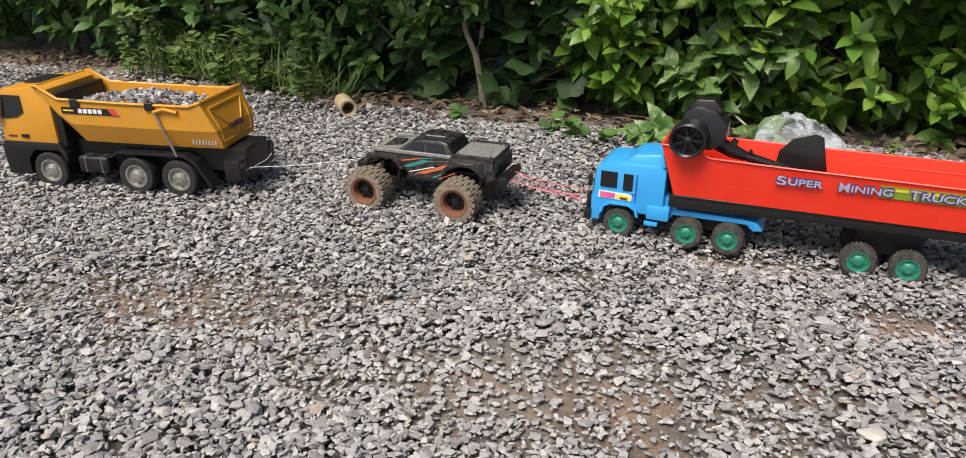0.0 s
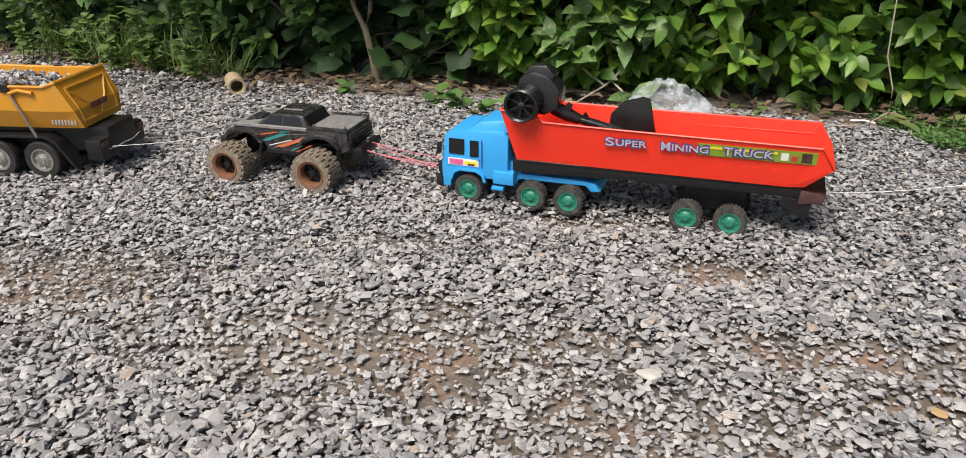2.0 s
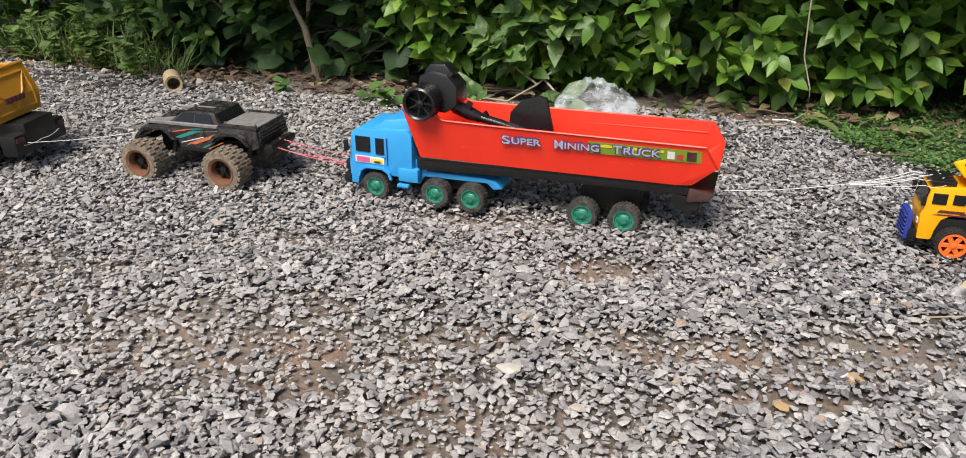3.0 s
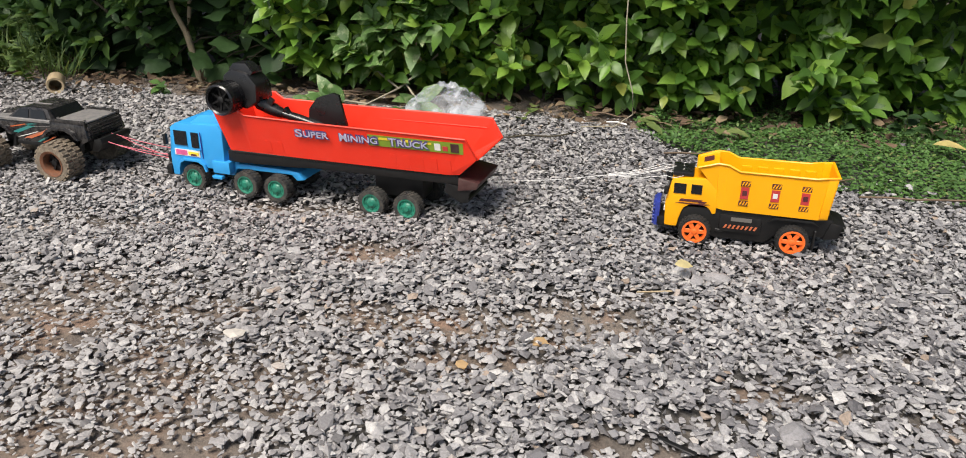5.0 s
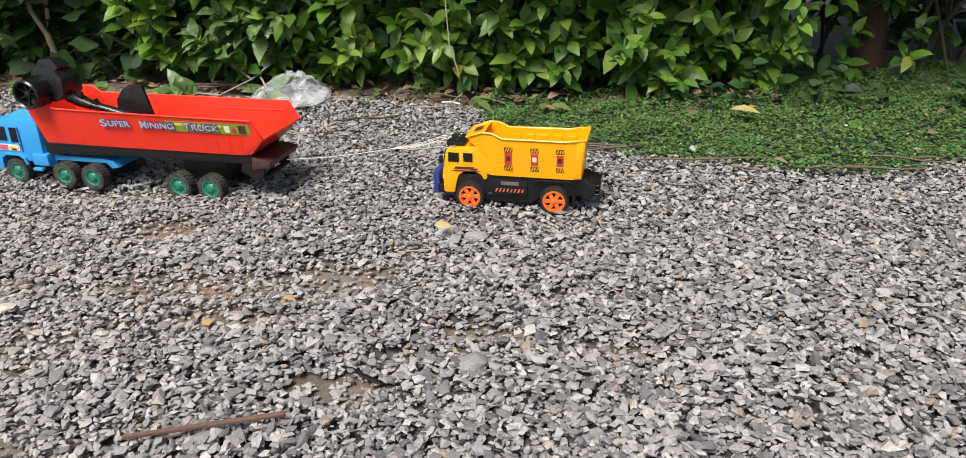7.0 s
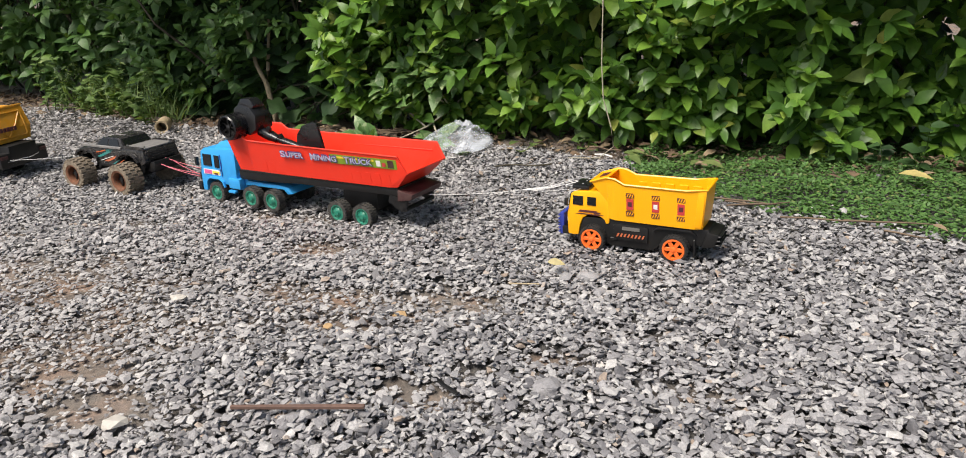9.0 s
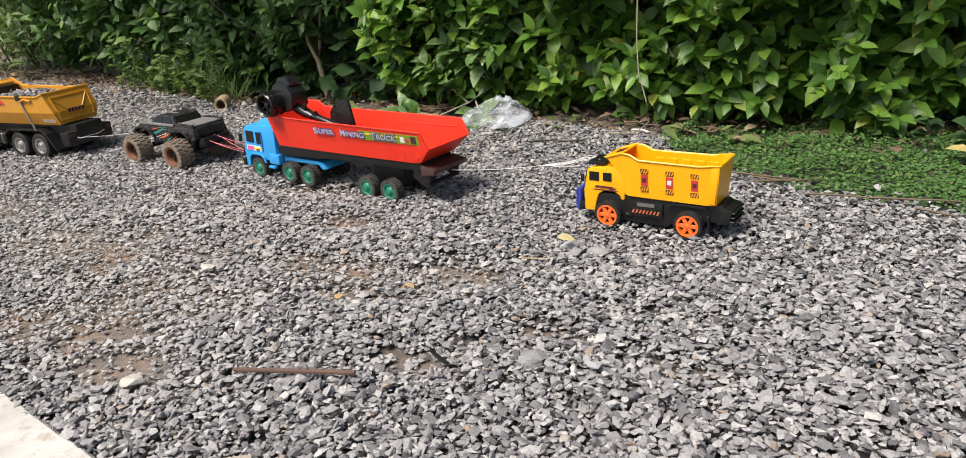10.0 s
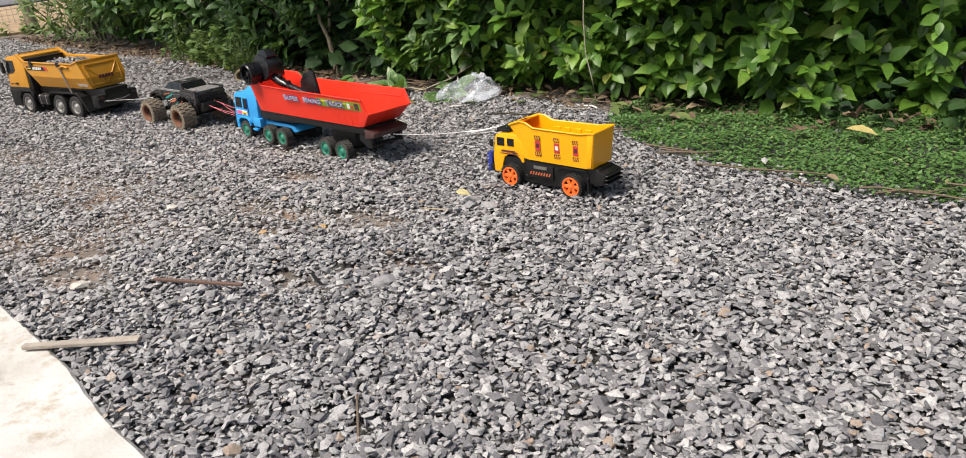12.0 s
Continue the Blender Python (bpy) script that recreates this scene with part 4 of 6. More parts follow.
side_box(mining, "decal_print", 0.582, 0.592, 0.172, 0.183, lambda z: ybed(z) - 0.0008, STICK_RED, 0.0008)
side_box(mining, "decal_print", 0.598, 0.614, 0.171, 0.191, lambda z: ybed(z) - 0.0008, TAIL, 0.0008)
for text, x0, x1 in (("SUPER", 0.272, 0.345), ("MINING", 0.37, 0.45), ("TRUCK", 0.474, 0.555)):
    yl = lambda z: ybed(z) - 0.0012
    lettering(mining, text, x0 - 0.002, x1 + 0.002, 0.1705, 0.0215, yl, STICK_BLUE, 0.0, "dark violet letter outline", 0.05)
    lettering(mining, text[0], x0, x0 + 0.0155, 0.172, 0.019, lambda z: yl(z) - 0.001, LETTER, 0.0, "lilac printed capital letter", 0.01)
    lettering(mining, text[1:], x0 + 0.0185, x1, 0.1735, 0.0145, lambda z: yl(z) - 0.001, LETTER, 0.0, "lilac printed capital letters", 0.01)
for k in range(15):
    x = 0.19 + 0.028 * k
    wall = 0.0552 + 0.0048 * min(1.0, (x - 0.15) / 0.4)
    side_box(mining, "bed_rib", x, x + 0.013, 0.119, 0.15, lambda z: -(wall + 0.0148 * (z - 0.113) / 0.0925) - 0.0004, RED, 0.0003)
for x in (0.0, 0.131, 0.207, 0.429, 0.507):
    for s in (-1, 1):
        wheel(mining, x, s * 0.052, 0.0295, 0.024, s, RUBBER, GREEN, "dish", 0.0, "black dusty tyre with green hub")
for x in (0.0, 0.131, 0.207, 0.429, 0.507):
    part("axle", tube([(x, -0.045, 0.0295), (x, 0.045, 0.0295)], 0.004, 8), BLACK, mining)
part("bogie", box(0.415, 0.52, -0.026, 0.026, 0.03, 0.09, 0.004), BLACK, mining, "", True)
part("bogie", box(0.1, 0.235, -0.03, 0.03, 0.03, 0.06, 0.004), BLACK, mining, "", True)

settle(mining, 0.03, 0.86, 1.0, 1.015, 0.0, -0.009)

# --- black toy steering part lying in the red bed ---
black = thing("toy_column", RED_M, "black plastic toy column with spoked wheel and rounded fin", "toy part")
head = lathe_y([(0.029, -0.075), (0.0295, -0.094), (0.033, -0.097), (0.0365, -0.094), (0.037, -0.055), (0.031, -0.05), (0.01, -0.05)], 26, None, 0.055, 0.25)
part("drum", head, GLOSSBLACK, black, "ribbed black drum wheel", True)
rb = ring_blocks(bmesh.new(), 34, 0.0365, 0.003, -0.082, -0.052, 0.0012, 0.055, 0.25)
part("drum_ribs", rb, GLOSSBLACK, black)
sp = lathe_y([(0.009, -0.076), (0.008, -0.09), (0.002, -0.092)], 22, None, 0.055, 0.25)
for k in range(7):
    own = box(0.004, 0.03, -0.002, 0.002, -0.002, 0.002)
    bmesh.ops.transform(own, matrix=Matrix.Translation((0.055, -0.084, 0.25)) @ Matrix.Rotation(k * 2 * math.pi / 7, 4, "Y"), verts=own.verts)
    merge(sp, own)
part("spokes", sp, BLACK, black)
part("housing", prism([(0.03, 0.262), (0.036, 0.298), (0.06, 0.312), (0.1, 0.304), (0.122, 0.28), (0.122, 0.24), (0.095, 0.222), (0.06, 0.225)], -0.058, 0.005, 0.006, 0.008), GLOSSBLACK, black, "angular black housing", True)
part("visor", prism([(0.042, 0.302), (0.056, 0.324), (0.09, 0.326), (0.11, 0.306), (0.1, 0.292), (0.06, 0.296)], -0.046, -0.004, 0.004, 0.006), GLOSSBLACK, black, "", True)
part("neck", tube([(0.095, -0.03, 0.25), (0.11, -0.025, 0.228), (0.135, -0.02, 0.215), (0.16, -0.018, 0.206)], [0.014, 0.016, 0.015, 0.011], 12), GLOSSBLACK, black, "", True)
part("column", tube([(0.155, -0.018, 0.208), (0.2, -0.014, 0.196), (0.28, -0.005, 0.172), (0.33, 0.0, 0.155)], [0.0095, 0.0105, 0.009, 0.007], 12), GLOSSBLACK, black, "", True)
part("lug", prism([(0.12, 0.222), (0.135, 0.246), (0.145, 0.24), (0.14, 0.22)], -0.03, -0.022, 0.001), GLOSSBLACK, black)
part("lug", prism([(0.16, 0.21), (0.17, 0.224), (0.18, 0.208)], -0.024, -0.012, 0.001), GLOSSBLACK, black)
part("fin", prism([(0.218, 0.19), (0.222, 0.222), (0.245, 0.25), (0.285, 0.264), (0.3, 0.26), (0.316, 0.19), (0.316, 0.14), (0.222, 0.14)], -0.008, 0.0, 0.0015), GLOSSBLACK, black, "black rounded fin plate", True)

settle(black, 0.03, 0.86, 1.0, 0.9, 0.07)

# --- small bright yellow dump truck ---
YM = pose(-0.442, 1.534, 0.006, 0, 0, -9.0)
dump = thing("toy_dump_truck", YM, "small bright yellow plastic toy dump truck with orange wheels", "toy truck", "towed toy vehicles")
W = 0.044
part("cab", prism([(-0.056, 0.03), (-0.058, 0.075), (-0.05, 0.135), (-0.042, 0.142), (0.026, 0.15), (0.034, 0.145), (0.034, 0.062), (0.027, 0.06), (0.022, 0.07), (0.01, 0.076), (-0.012, 0.076), (-0.024, 0.068), (-0.03, 0.05), (-0.033, 0.03)], -W, W, 0.0035, 0.004), YEL, dump, "", True)
yw = lambda z: -W + 0.004 * (z - 0.03) / 0.12 - 0.0004
side_box(dump, "window", -0.045, -0.023, 0.104, 0.13, yw, GLASS, 0.0012)
side_box(dump, "window", -0.014, 0.005, 0.106, 0.13, yw, GLASS, 0.0012)
part("windscreen", prism([(-0.0575, 0.098), (-0.0525, 0.134), (-0.049, 0.134), (-0.053, 0.098)], -0.036, 0.036), GLASS, dump)
side_box(dump, "door_print", -0.034, 0.004, 0.084, 0.0905, yw, STICK_DARK, 0.0006, "", 0.004)
side_box(dump, "door_print", -0.04, 0.012, 0.0775, 0.0805, yw, STICK_DARK, 0.0006, "", 0.01)
side_box(dump, "door_print", 0.0, 0.012, 0.082, 0.087, yw, STICK_DARK, 0.0006, "", 0.004)
part("guard", box(-0.076, -0.066, -0.04, 0.02, 0.026, 0.074, 0.003), NAVY, dump, "dark blue plastic push guard", True)
for k in range(6):
    part("guard_slat", box(-0.079, -0.0755, -0.042, 0.018, 0.03 + 0.0072 * k, 0.034 + 0.0072 * k, 0.001, 1), NAVY, dump)
part("bumper", box(-0.07, -0.054, -0.042, 0.042, 0.028, 0.046, 0.003), BLACK, dump, "", True)
part("roof_rack", box(-0.05, -0.012, -0.034, 0.034, 0.146, 0.158, 0.004), GLOSSBLACK, dump, "black roof light bar", True)
# chassis with its black belly dropped between the wheels in place of underside shade
part("chassis", prism([(-0.05, 0.03), (-0.03, 0.07), (0.04, 0.072), (0.232, 0.072), (0.246, 0.05), (0.24, 0.036), (0.21, 0.036), (0.14, 0.03), (0.125, 0.014), (0.04, 0.014)], -0.038, 0.038, 0.003), BLACK, dump, "", True)
part("side_box", box(0.042, 0.115, -0.044, -0.03, 0.03, 0.062, 0.003), BLACK, dump, "", True)
side_box(dump, "label_plate", 0.062, 0.098, 0.053, 0.06, -0.0446, STEEL, 0.001)
for k in range(8):
    side_box(dump, "hazard_bar", 0.05 + 0.0075 * k, 0.0535 + 0.0075 * k, 0.038, 0.045, -0.0446, ORSTRIPE, 0.0008, "", 0.003)
for s in (-1, 1):
    part("mudflap", box(0.205, 0.209, s * 0.036 - 0.009, s * 0.036 + 0.009, 0.014, 0.05, 0.001, 1), BLACK, dump)
    part("mirror", box(-0.062, -0.055, s * 0.047 - 0.003, s * 0.047 + 0.003, 0.1, 0.122, 0.0015), BLACK, dump, "", True)
    part("headlamp", box(-0.0595, -0.057, s * 0.03 - 0.007, s * 0.03 + 0.007, 0.056, 0.066, 0.001, 1), WHITE, dump)
    part("side_step", box(0.036, 0.05, s * 0.04 - 0.004, s * 0.04 + 0.004, 0.028, 0.034, 0.001, 1), BLACK, dump)
for k in range(3):
    part("tail_slat", box(0.246, 0.256, -0.04, 0.04, 0.04 + 0.009 * k, 0.0435 + 0.009 * k, 0.001, 1), BLACK, dump)
part("tail_bumper", prism([(0.22, 0.033), (0.23, 0.068), (0.252, 0.064), (0.246, 0.038)], -0.042, 0.042, 0.003), BLACK, dump, "", True)
part("mudguard", prism([(0.125, 0.058), (0.135, 0.068), (0.2, 0.068), (0.212, 0.058), (0.2, 0.064), (0.14, 0.064)], -0.046, -0.028, 0.0008), BLACK, dump)
top = [(-0.006, 0.042, 0.176), (0.028, 0.046, 0.192), (0.046, 0.047, 0.19), (0.066, 0.048, 0.177), (0.19, 0.051, 0.177), (0.208, 0.052, 0.181), (0.228, 0.052, 0.184)]
bot = [(0.03, 0.041, 0.12), (0.034, 0.042, 0.074), (0.046, 0.044, 0.072), (0.066, 0.044, 0.072), (0.19, 0.046, 0.072), (0.205, 0.046, 0.072), (0.222, 0.046, 0.074)]
part("dump_bed", tub(top, bot, 0.0025, 0.004), YEL, dump)
rim_line = [Vector((x, -w - 0.0004, z)) for x, w, z in top]
rim_all = rim_line + [Vector((v.x, -v.y, v.z)) for v in reversed(rim_line)]
part("bed_rim", tube(rim_all + [rim_all[0]], 0.003, 6), YEL, dump, "", True)
part("canopy", loft([[(-0.006, -0.042, 0.176), (0.03, -0.046, 0.192), (0.03, 0.046, 0.192), (-0.006, 0.042, 0.176)], [(-0.006, -0.042, 0.172), (0.03, -0.046, 0.188), (0.03, 0.046, 0.188), (-0.006, 0.042, 0.172)]]), YEL, dump)
part("canopy_sticker", loft([[(0.003, -0.012, 0.1812), (0.02, -0.012, 0.1885), (0.02, 0.02, 0.1885), (0.003, 0.02, 0.1812)], [(0.003, -0.012, 0.1818), (0.02, -0.012, 0.1892), (0.02, 0.02, 0.1892), (0.003, 0.02, 0.1818)]]), STICK_DARK, dump)
for s in (-1, 1):
    part("corner_post", prism([(0.207, 0.078), (0.212, 0.182), (0.226, 0.184), (0.221, 0.078)], s * 0.0492 - 0.003, s * 0.0492 + 0.003, 0.0015), YEL, dump, "", True)
ybed = lambda z: -(0.0452 + 0.0045 * (z - 0.072) / 0.105) - 0.0008
for k, x in enumerate((0.07, 0.122, 0.172)):
    for z0 in (0.09, 0.142):
        side_box(dump, "sticker", x, x + 0.016, z0, z0 + 0.013, ybed, STICK_DARK, 0.0006)
        for j in range(3):
            side_box(dump, "sticker_stripe", x + 0.001 + 0.005 * j, x + 0.0032 + 0.005 * j, z0 + 0.0015, z0 + 0.0115, lambda z: ybed(z) - 0.0006, YEL, 0.0005, "", 0.003)
    side_box(dump, "sticker", x + 0.001, x + 0.015, 0.1075, 0.1385, ybed, STICK_RED, 0.0006)
    side_box(dump, "sticker_print", x + 0.004, x + 0.012, 0.117, 0.13, lambda z: ybed(z) - 0.0006, WHITE if k == 1 else STICK_DARK, 0.0005)
for k in range(5):
    part("inner_rib", box(0.072 + 0.028 * k, 0.09 + 0.028 * k, 0.0435, 0.0475, 0.09, 0.16, 0.0018), YEL, dump)
for x in (0.0, 0.17):
    for s in (-1, 1):
        wheel(dump, x, s * 0.038, 0.0285, 0.022, s, RUBBER_DARK, ORANGE, "spoke", 0.0, "black tyre with orange spoked rim")
    part("axle", tube([(x, -0.03, 0.0285), (x, 0.03, 0.0285)], 0.004, 8), BLACK, dump)

settle(dump, 0.074, 0.73, 0.82)

# --- monster truck ---
MM = pose(-2.011, 1.763, 0.006, 0, 0, -9.0)
monster = thing("toy_monster_truck", MM, "dusty black toy monster truck with muddy oversized tyres", "toy truck", "towed toy vehicles")
lower = prism([(-0.055, 0.1), (-0.06, 0.122), (-0.035, 0.143), (0.05, 0.152), (0.165, 0.155), (0.265, 0.15), (0.272, 0.105), (0.25, 0.092), (0.24, 0.115), (0.215, 0.128), (0.185, 0.128), (0.155, 0.11), (0.14, 0.085), (0.06, 0.085), (0.045, 0.11), (0.02, 0.128), (-0.01, 0.128), (-0.035, 0.112)], -0.066, 0.066, 0.004, 0.006)
part("body_shell", lower, GREYBODY, monster, "scratched black and grey body shell", True)
part("cabin", prism([(0.02, 0.148), (0.062, 0.182), (0.085, 0.187), (0.135, 0.187), (0.15, 0.183), (0.165, 0.15)], -0.056, 0.056, 0.004, 0.01), GREYBODY, monster, "", True)
part("deck", box(0.168, 0.262, -0.054, 0.054, 0.151, 0.157, 0.002), GREYBED, monster, "grey scuffed rear deck", True)
part("bonnet", prism([(-0.05, 0.138), (-0.046, 0.144), (0.03, 0.156), (0.03, 0.15)], -0.05, 0.05, 0.001), GREYBED, monster)
part("roof_stripe", box(0.08, 0.13, -0.014, -0.008, 0.186, 0.1885, 0.0006, 1), GREYBED, monster)
yb = lambda z: -0.066 + 0.006 * (z - 0.085) / 0.07 - 0.0006
yc = lambda z: -0.056 + 0.01 * (z - 0.148) / 0.039 - 0.0006
plate(monster, "window", [(0.042, yc(0.155), 0.155), (0.094, yc(0.155), 0.155), (0.094, yc(0.18), 0.18), (0.066, yc(0.18), 0.18)], GLASS, 0.001)
plate(monster, "window", [(0.1, yc(0.155), 0.155), (0.15, yc(0.155), 0.155), (0.14, yc(0.18), 0.18), (0.1, yc(0.18), 0.18)], GLASS, 0.001)
part("rear_window", prism([(0.152, 0.182), (0.164, 0.158), (0.166, 0.158), (0.154, 0.183)], -0.044, 0.044), GLASS, monster)
for x0, x1, z0, z1, sh, mt in ((0.04, 0.062, 0.112, 0.136, 0.055, TEAL), (0.034, 0.046, 0.128, 0.14, 0.05, ORSTRIPE), (0.078, 0.1, 0.098, 0.128, 0.07, ORSTRIPE), (0.15, 0.176, 0.1295, 0.1375, 0.05, ORSTRIPE), (0.118, 0.126, 0.09, 0.108, 0.03, TEAL), (0.06, 0.066, 0.1, 0.12, 0.06, WHITE), (0.072, 0.075, 0.092, 0.125, 0.07, GREYBED), (0.132, 0.138, 0.088, 0.11, 0.04, ORSTRIPE), (0.098, 0.104, 0.132, 0.14, 0.06, GREYBED), (0.075, 0.095, 0.138, 0.143, 0.03, TEAL)):
    side_box(monster, "graphic_stripe", x0, x1, z0, z1, yb, mt, 0.0006, "", sh)
for s in (-1, 1):
    for xa in (-0.012, 0.19):
        arch = [(xa - 0.05, 0.11), (xa - 0.032, 0.132), (xa - 0.005, 0.142), (xa + 0.03, 0.142), (xa + 0.05, 0.13), (xa + 0.062, 0.108), (xa + 0.054, 0.108), (xa + 0.042, 0.124), (xa + 0.026, 0.134), (xa - 0.003, 0.134), (xa - 0.026, 0.125), (xa - 0.042, 0.108)]
        part("wheel_arch", prism(arch, s * 0.069 - 0.006, s * 0.069 + 0.006, 0.0012), GREYBODY, monster)
    part("side_skirt", box(0.055, 0.145, s * 0.064 - 0.003, s * 0.064 + 0.003, 0.078, 0.09, 0.002), BLACK, monster)
    part("headlamp", box(-0.064, -0.056, s * 0.045 - 0.012, s * 0.045 + 0.012, 0.118, 0.13, 0.002), SILVER, monster)
part("tailgate", box(0.268, 0.2725, -0.056, 0.056, 0.108, 0.147, 0.002), GREYBODY, monster)
for s in (-1, 1):
    part("belt_line", box(-0.03, 0.165, s * 0.0605 - 0.0035, s * 0.0605 + 0.0035, 0.1475, 0.157, 0.0015, 1), GREYBED, monster, "pale scuffed edge of the body shell")
for k in range(4):
    part("tailgate_slat", box(0.272, 0.2745, -0.05, 0.05, 0.112 + 0.009 * k, 0.116 + 0.009 * k, 0.0008, 1), BLACK, monster)
for s in (-1, 1):
    part("deck_rail", box(0.165, 0.266, s * 0.057 - 0.003, s * 0.057 + 0.003, 0.15, 0.162, 0.002), GREYBODY, monster, "", True)
part("bonnet_scoop", prism([(-0.03, 0.146), (-0.012, 0.16), (0.02, 0.162), (0.02, 0.15)], -0.018, 0.018, 0.002), GREYBODY, monster, "", True)
for x in (0.175, 0.255):
    for y in (-0.045, 0.045):
        part("body_clip", tube([(x, y, 0.155), (x, y, 0.163)], 0.003, 8), STEEL, monster)
part("frame", box(-0.03, 0.235, -0.025, 0.025, 0.06, 0.1, 0.005), BLACK, monster, "", True)
part("rear_bumper", prism([(0.262, 0.07), (0.275, 0.105), (0.295, 0.11), (0.298, 0.095), (0.28, 0.068)], -0.05, 0.05, 0.003), BLACK, monster, "", True)
part("front_bumper", prism([(-0.09, 0.085), (-0.085, 0.105), (-0.05, 0.1), (-0.055, 0.08)], -0.045, 0.045, 0.003), BLACK, monster, "", True)
for x in (0.0, 0.205):
    part("axle", tube([(x, -0.09, 0.047), (x, 0.09, 0.047)], 0.008, 10), BLACK, monster)
    for s in (-1, 1):
        wheel(monster, x, s * 0.076, 0.0445, 0.05, s, RUBBER_MUD, RUST, "deep", 0.001, "muddy knobbly oversized tyre")
        part("shock", tube([(x + 0.02, s * 0.045, 0.06), (x + 0.03, s * 0.035, 0.125)], 0.006, 8), BLACK, monster)

settle(monster, 0.05, 0.76, 0.94, 0.9, 0.035)

# --- large yellow dump truck with a load of gravel ---
HM = pose(-2.775, 1.746, 0.006, 0, 0, 0.4)
big = thing("toy_dump_truck", HM, "large dusty yellow toy dump truck loaded with gravel", "toy truck", "towed toy vehicles")
W = 0.086
part("cab", prism([(-0.104, 0.105), (-0.106, 0.16), (-0.094, 0.222), (-0.085, 0.232), (0.012, 0.24), (0.028, 0.234), (0.034, 0.105)], -W, W, 0.005, 0.006), YEL_DULL, big, "", True)
part("cab_base", prism([(-0.11, 0.03), (-0.113, 0.095), (-0.106, 0.11), (0.034, 0.11), (0.05, 0.085), (0.05, 0.03), (0.05, 0.06), (0.03, 0.09), (-0.03, 0.09), (-0.05, 0.07), (-0.052, 0.03)], -W - 0.001, W + 0.001, 0.003), BLACK, big, "black lower cab and bumper", True)
yw = lambda z: -W + 0.006 * (z - 0.105) / 0.135 - 0.0006
plate(big, "window", [(-0.098, yw(0.162), 0.162), (-0.06, yw(0.166), 0.166), (-0.04, yw(0.178), 0.178), (-0.042, yw(0.217), 0.217), (-0.09, yw(0.217), 0.217)], GLASS, 0.0014)
part("windscreen", prism([(-0.1065, 0.16), (-0.096, 0.215), (-0.092, 0.215), (-0.1, 0.16)], -0.075, 0.075), GLASS, big)
part("mirror", box(-0.112, -0.098, -0.1, -0.088, 0.165, 0.21, 0.004), BLACK, big, "", True)
part("roof_hatch", box(-0.06, -0.015, -0.04, 0.04, 0.236, 0.241, 0.002), BLACK, big)
side_box(big, "door_print", -0.09, -0.068, 0.12, 0.124, yw, STICK_DARK, 0.0006)
side_box(big, "door_handle", -0.055, -0.037, 0.12, 0.127, yw, BLACK, 0.003)
part("bulkhead", box(0.034, 0.052, -0.08, 0.08, 0.1, 0.225, 0.004), BLACK, big, "black bulkhead behind the cab", True)
part("chassis", box(0.03, 0.47, -0.05, 0.05, 0.055, 0.112, 0.004), BLACK, big, "", True)
part("tank", box(0.075, 0.15, -0.088, -0.055, 0.045, 0.082, 0.007, 3), BLACK, big, "ribbed black fuel tank", True)
for x in (0.09, 0.13):
    part("tank_strap", box(x, x + 0.006, -0.0895, -0.056, 0.044, 0.0835, 0.003, 1), STEEL, big)
part("tail_bar", box(0.43, 0.468, -0.085, 0.085, 0.045, 0.092, 0.005), BLACK, big, "", True)
for s in (-1, 1):
    part("tail_lamp", box(0.466, 0.471, s * 0.07 - 0.012, s * 0.07 + 0.012, 0.075, 0.085, 0.002), TAIL, big, "dark red tail lamp")
    part("mudguard", prism([(0.155, 0.085), (0.175, 0.098), (0.34, 0.1), (0.365, 0.085), (0.4, 0.03), (0.392, 0.03), (0.36, 0.08), (0.337, 0.094), (0.178, 0.093), (0.16, 0.082)], s * 0.07 - 0.018, s * 0.07 + 0.018, 0.001), BLACK, big)
top = [(0.0, 0.086, 0.24), (0.012, 0.088, 0.243), (0.06, 0.09, 0.216), (0.2, 0.09, 0.213), (0.37, 0.09, 0.213), (0.395, 0.088, 0.222)]
mid = [(0.05, 0.086, 0.18), (0.06, 0.088, 0.175), (0.08, 0.089, 0.16), (0.2, 0.089, 0.158), (0.37, 0.089, 0.158), (0.425, 0.084, 0.158)]
bot = [(0.092, 0.07, 0.118), (0.096, 0.072, 0.116), (0.105, 0.072, 0.115), (0.2, 0.072, 0.115), (0.37, 0.072, 0.115), (0.43, 0.07, 0.116)]
t_in = [(x + (0.004 if k == 0 else -0.004 if k == 5 else 0), w - 0.004, z) for k, (x, w, z) in enumerate(top)]
b_in = [(x + (0.01 if k == 0 else -0.01 if k == 5 else 0), w - 0.006, 0.165) for k, (x, w, z) in enumerate(mid)]
part("dump_bed", loft([mirrored(bot), mirrored(mid), mirrored(top), mirrored(t_in), mirrored(b_in)]), YEL_DULL, big)
rim_line = [Vector((x, -w - 0.001, z)) for x, w, z in top]
rim_all = rim_line + [Vector((v.x, -v.y, v.z)) for v in reversed(rim_line)]
part("bed_rim", tube(rim_all + [rim_all[0]], 0.0035, 6), YEL_DULL, big, "", True)
ybed = lambda z: -0.0905
side_box(big, "decal", 0.065, 0.19, 0.184, 0.199, ybed, BLACK, 0.0008)
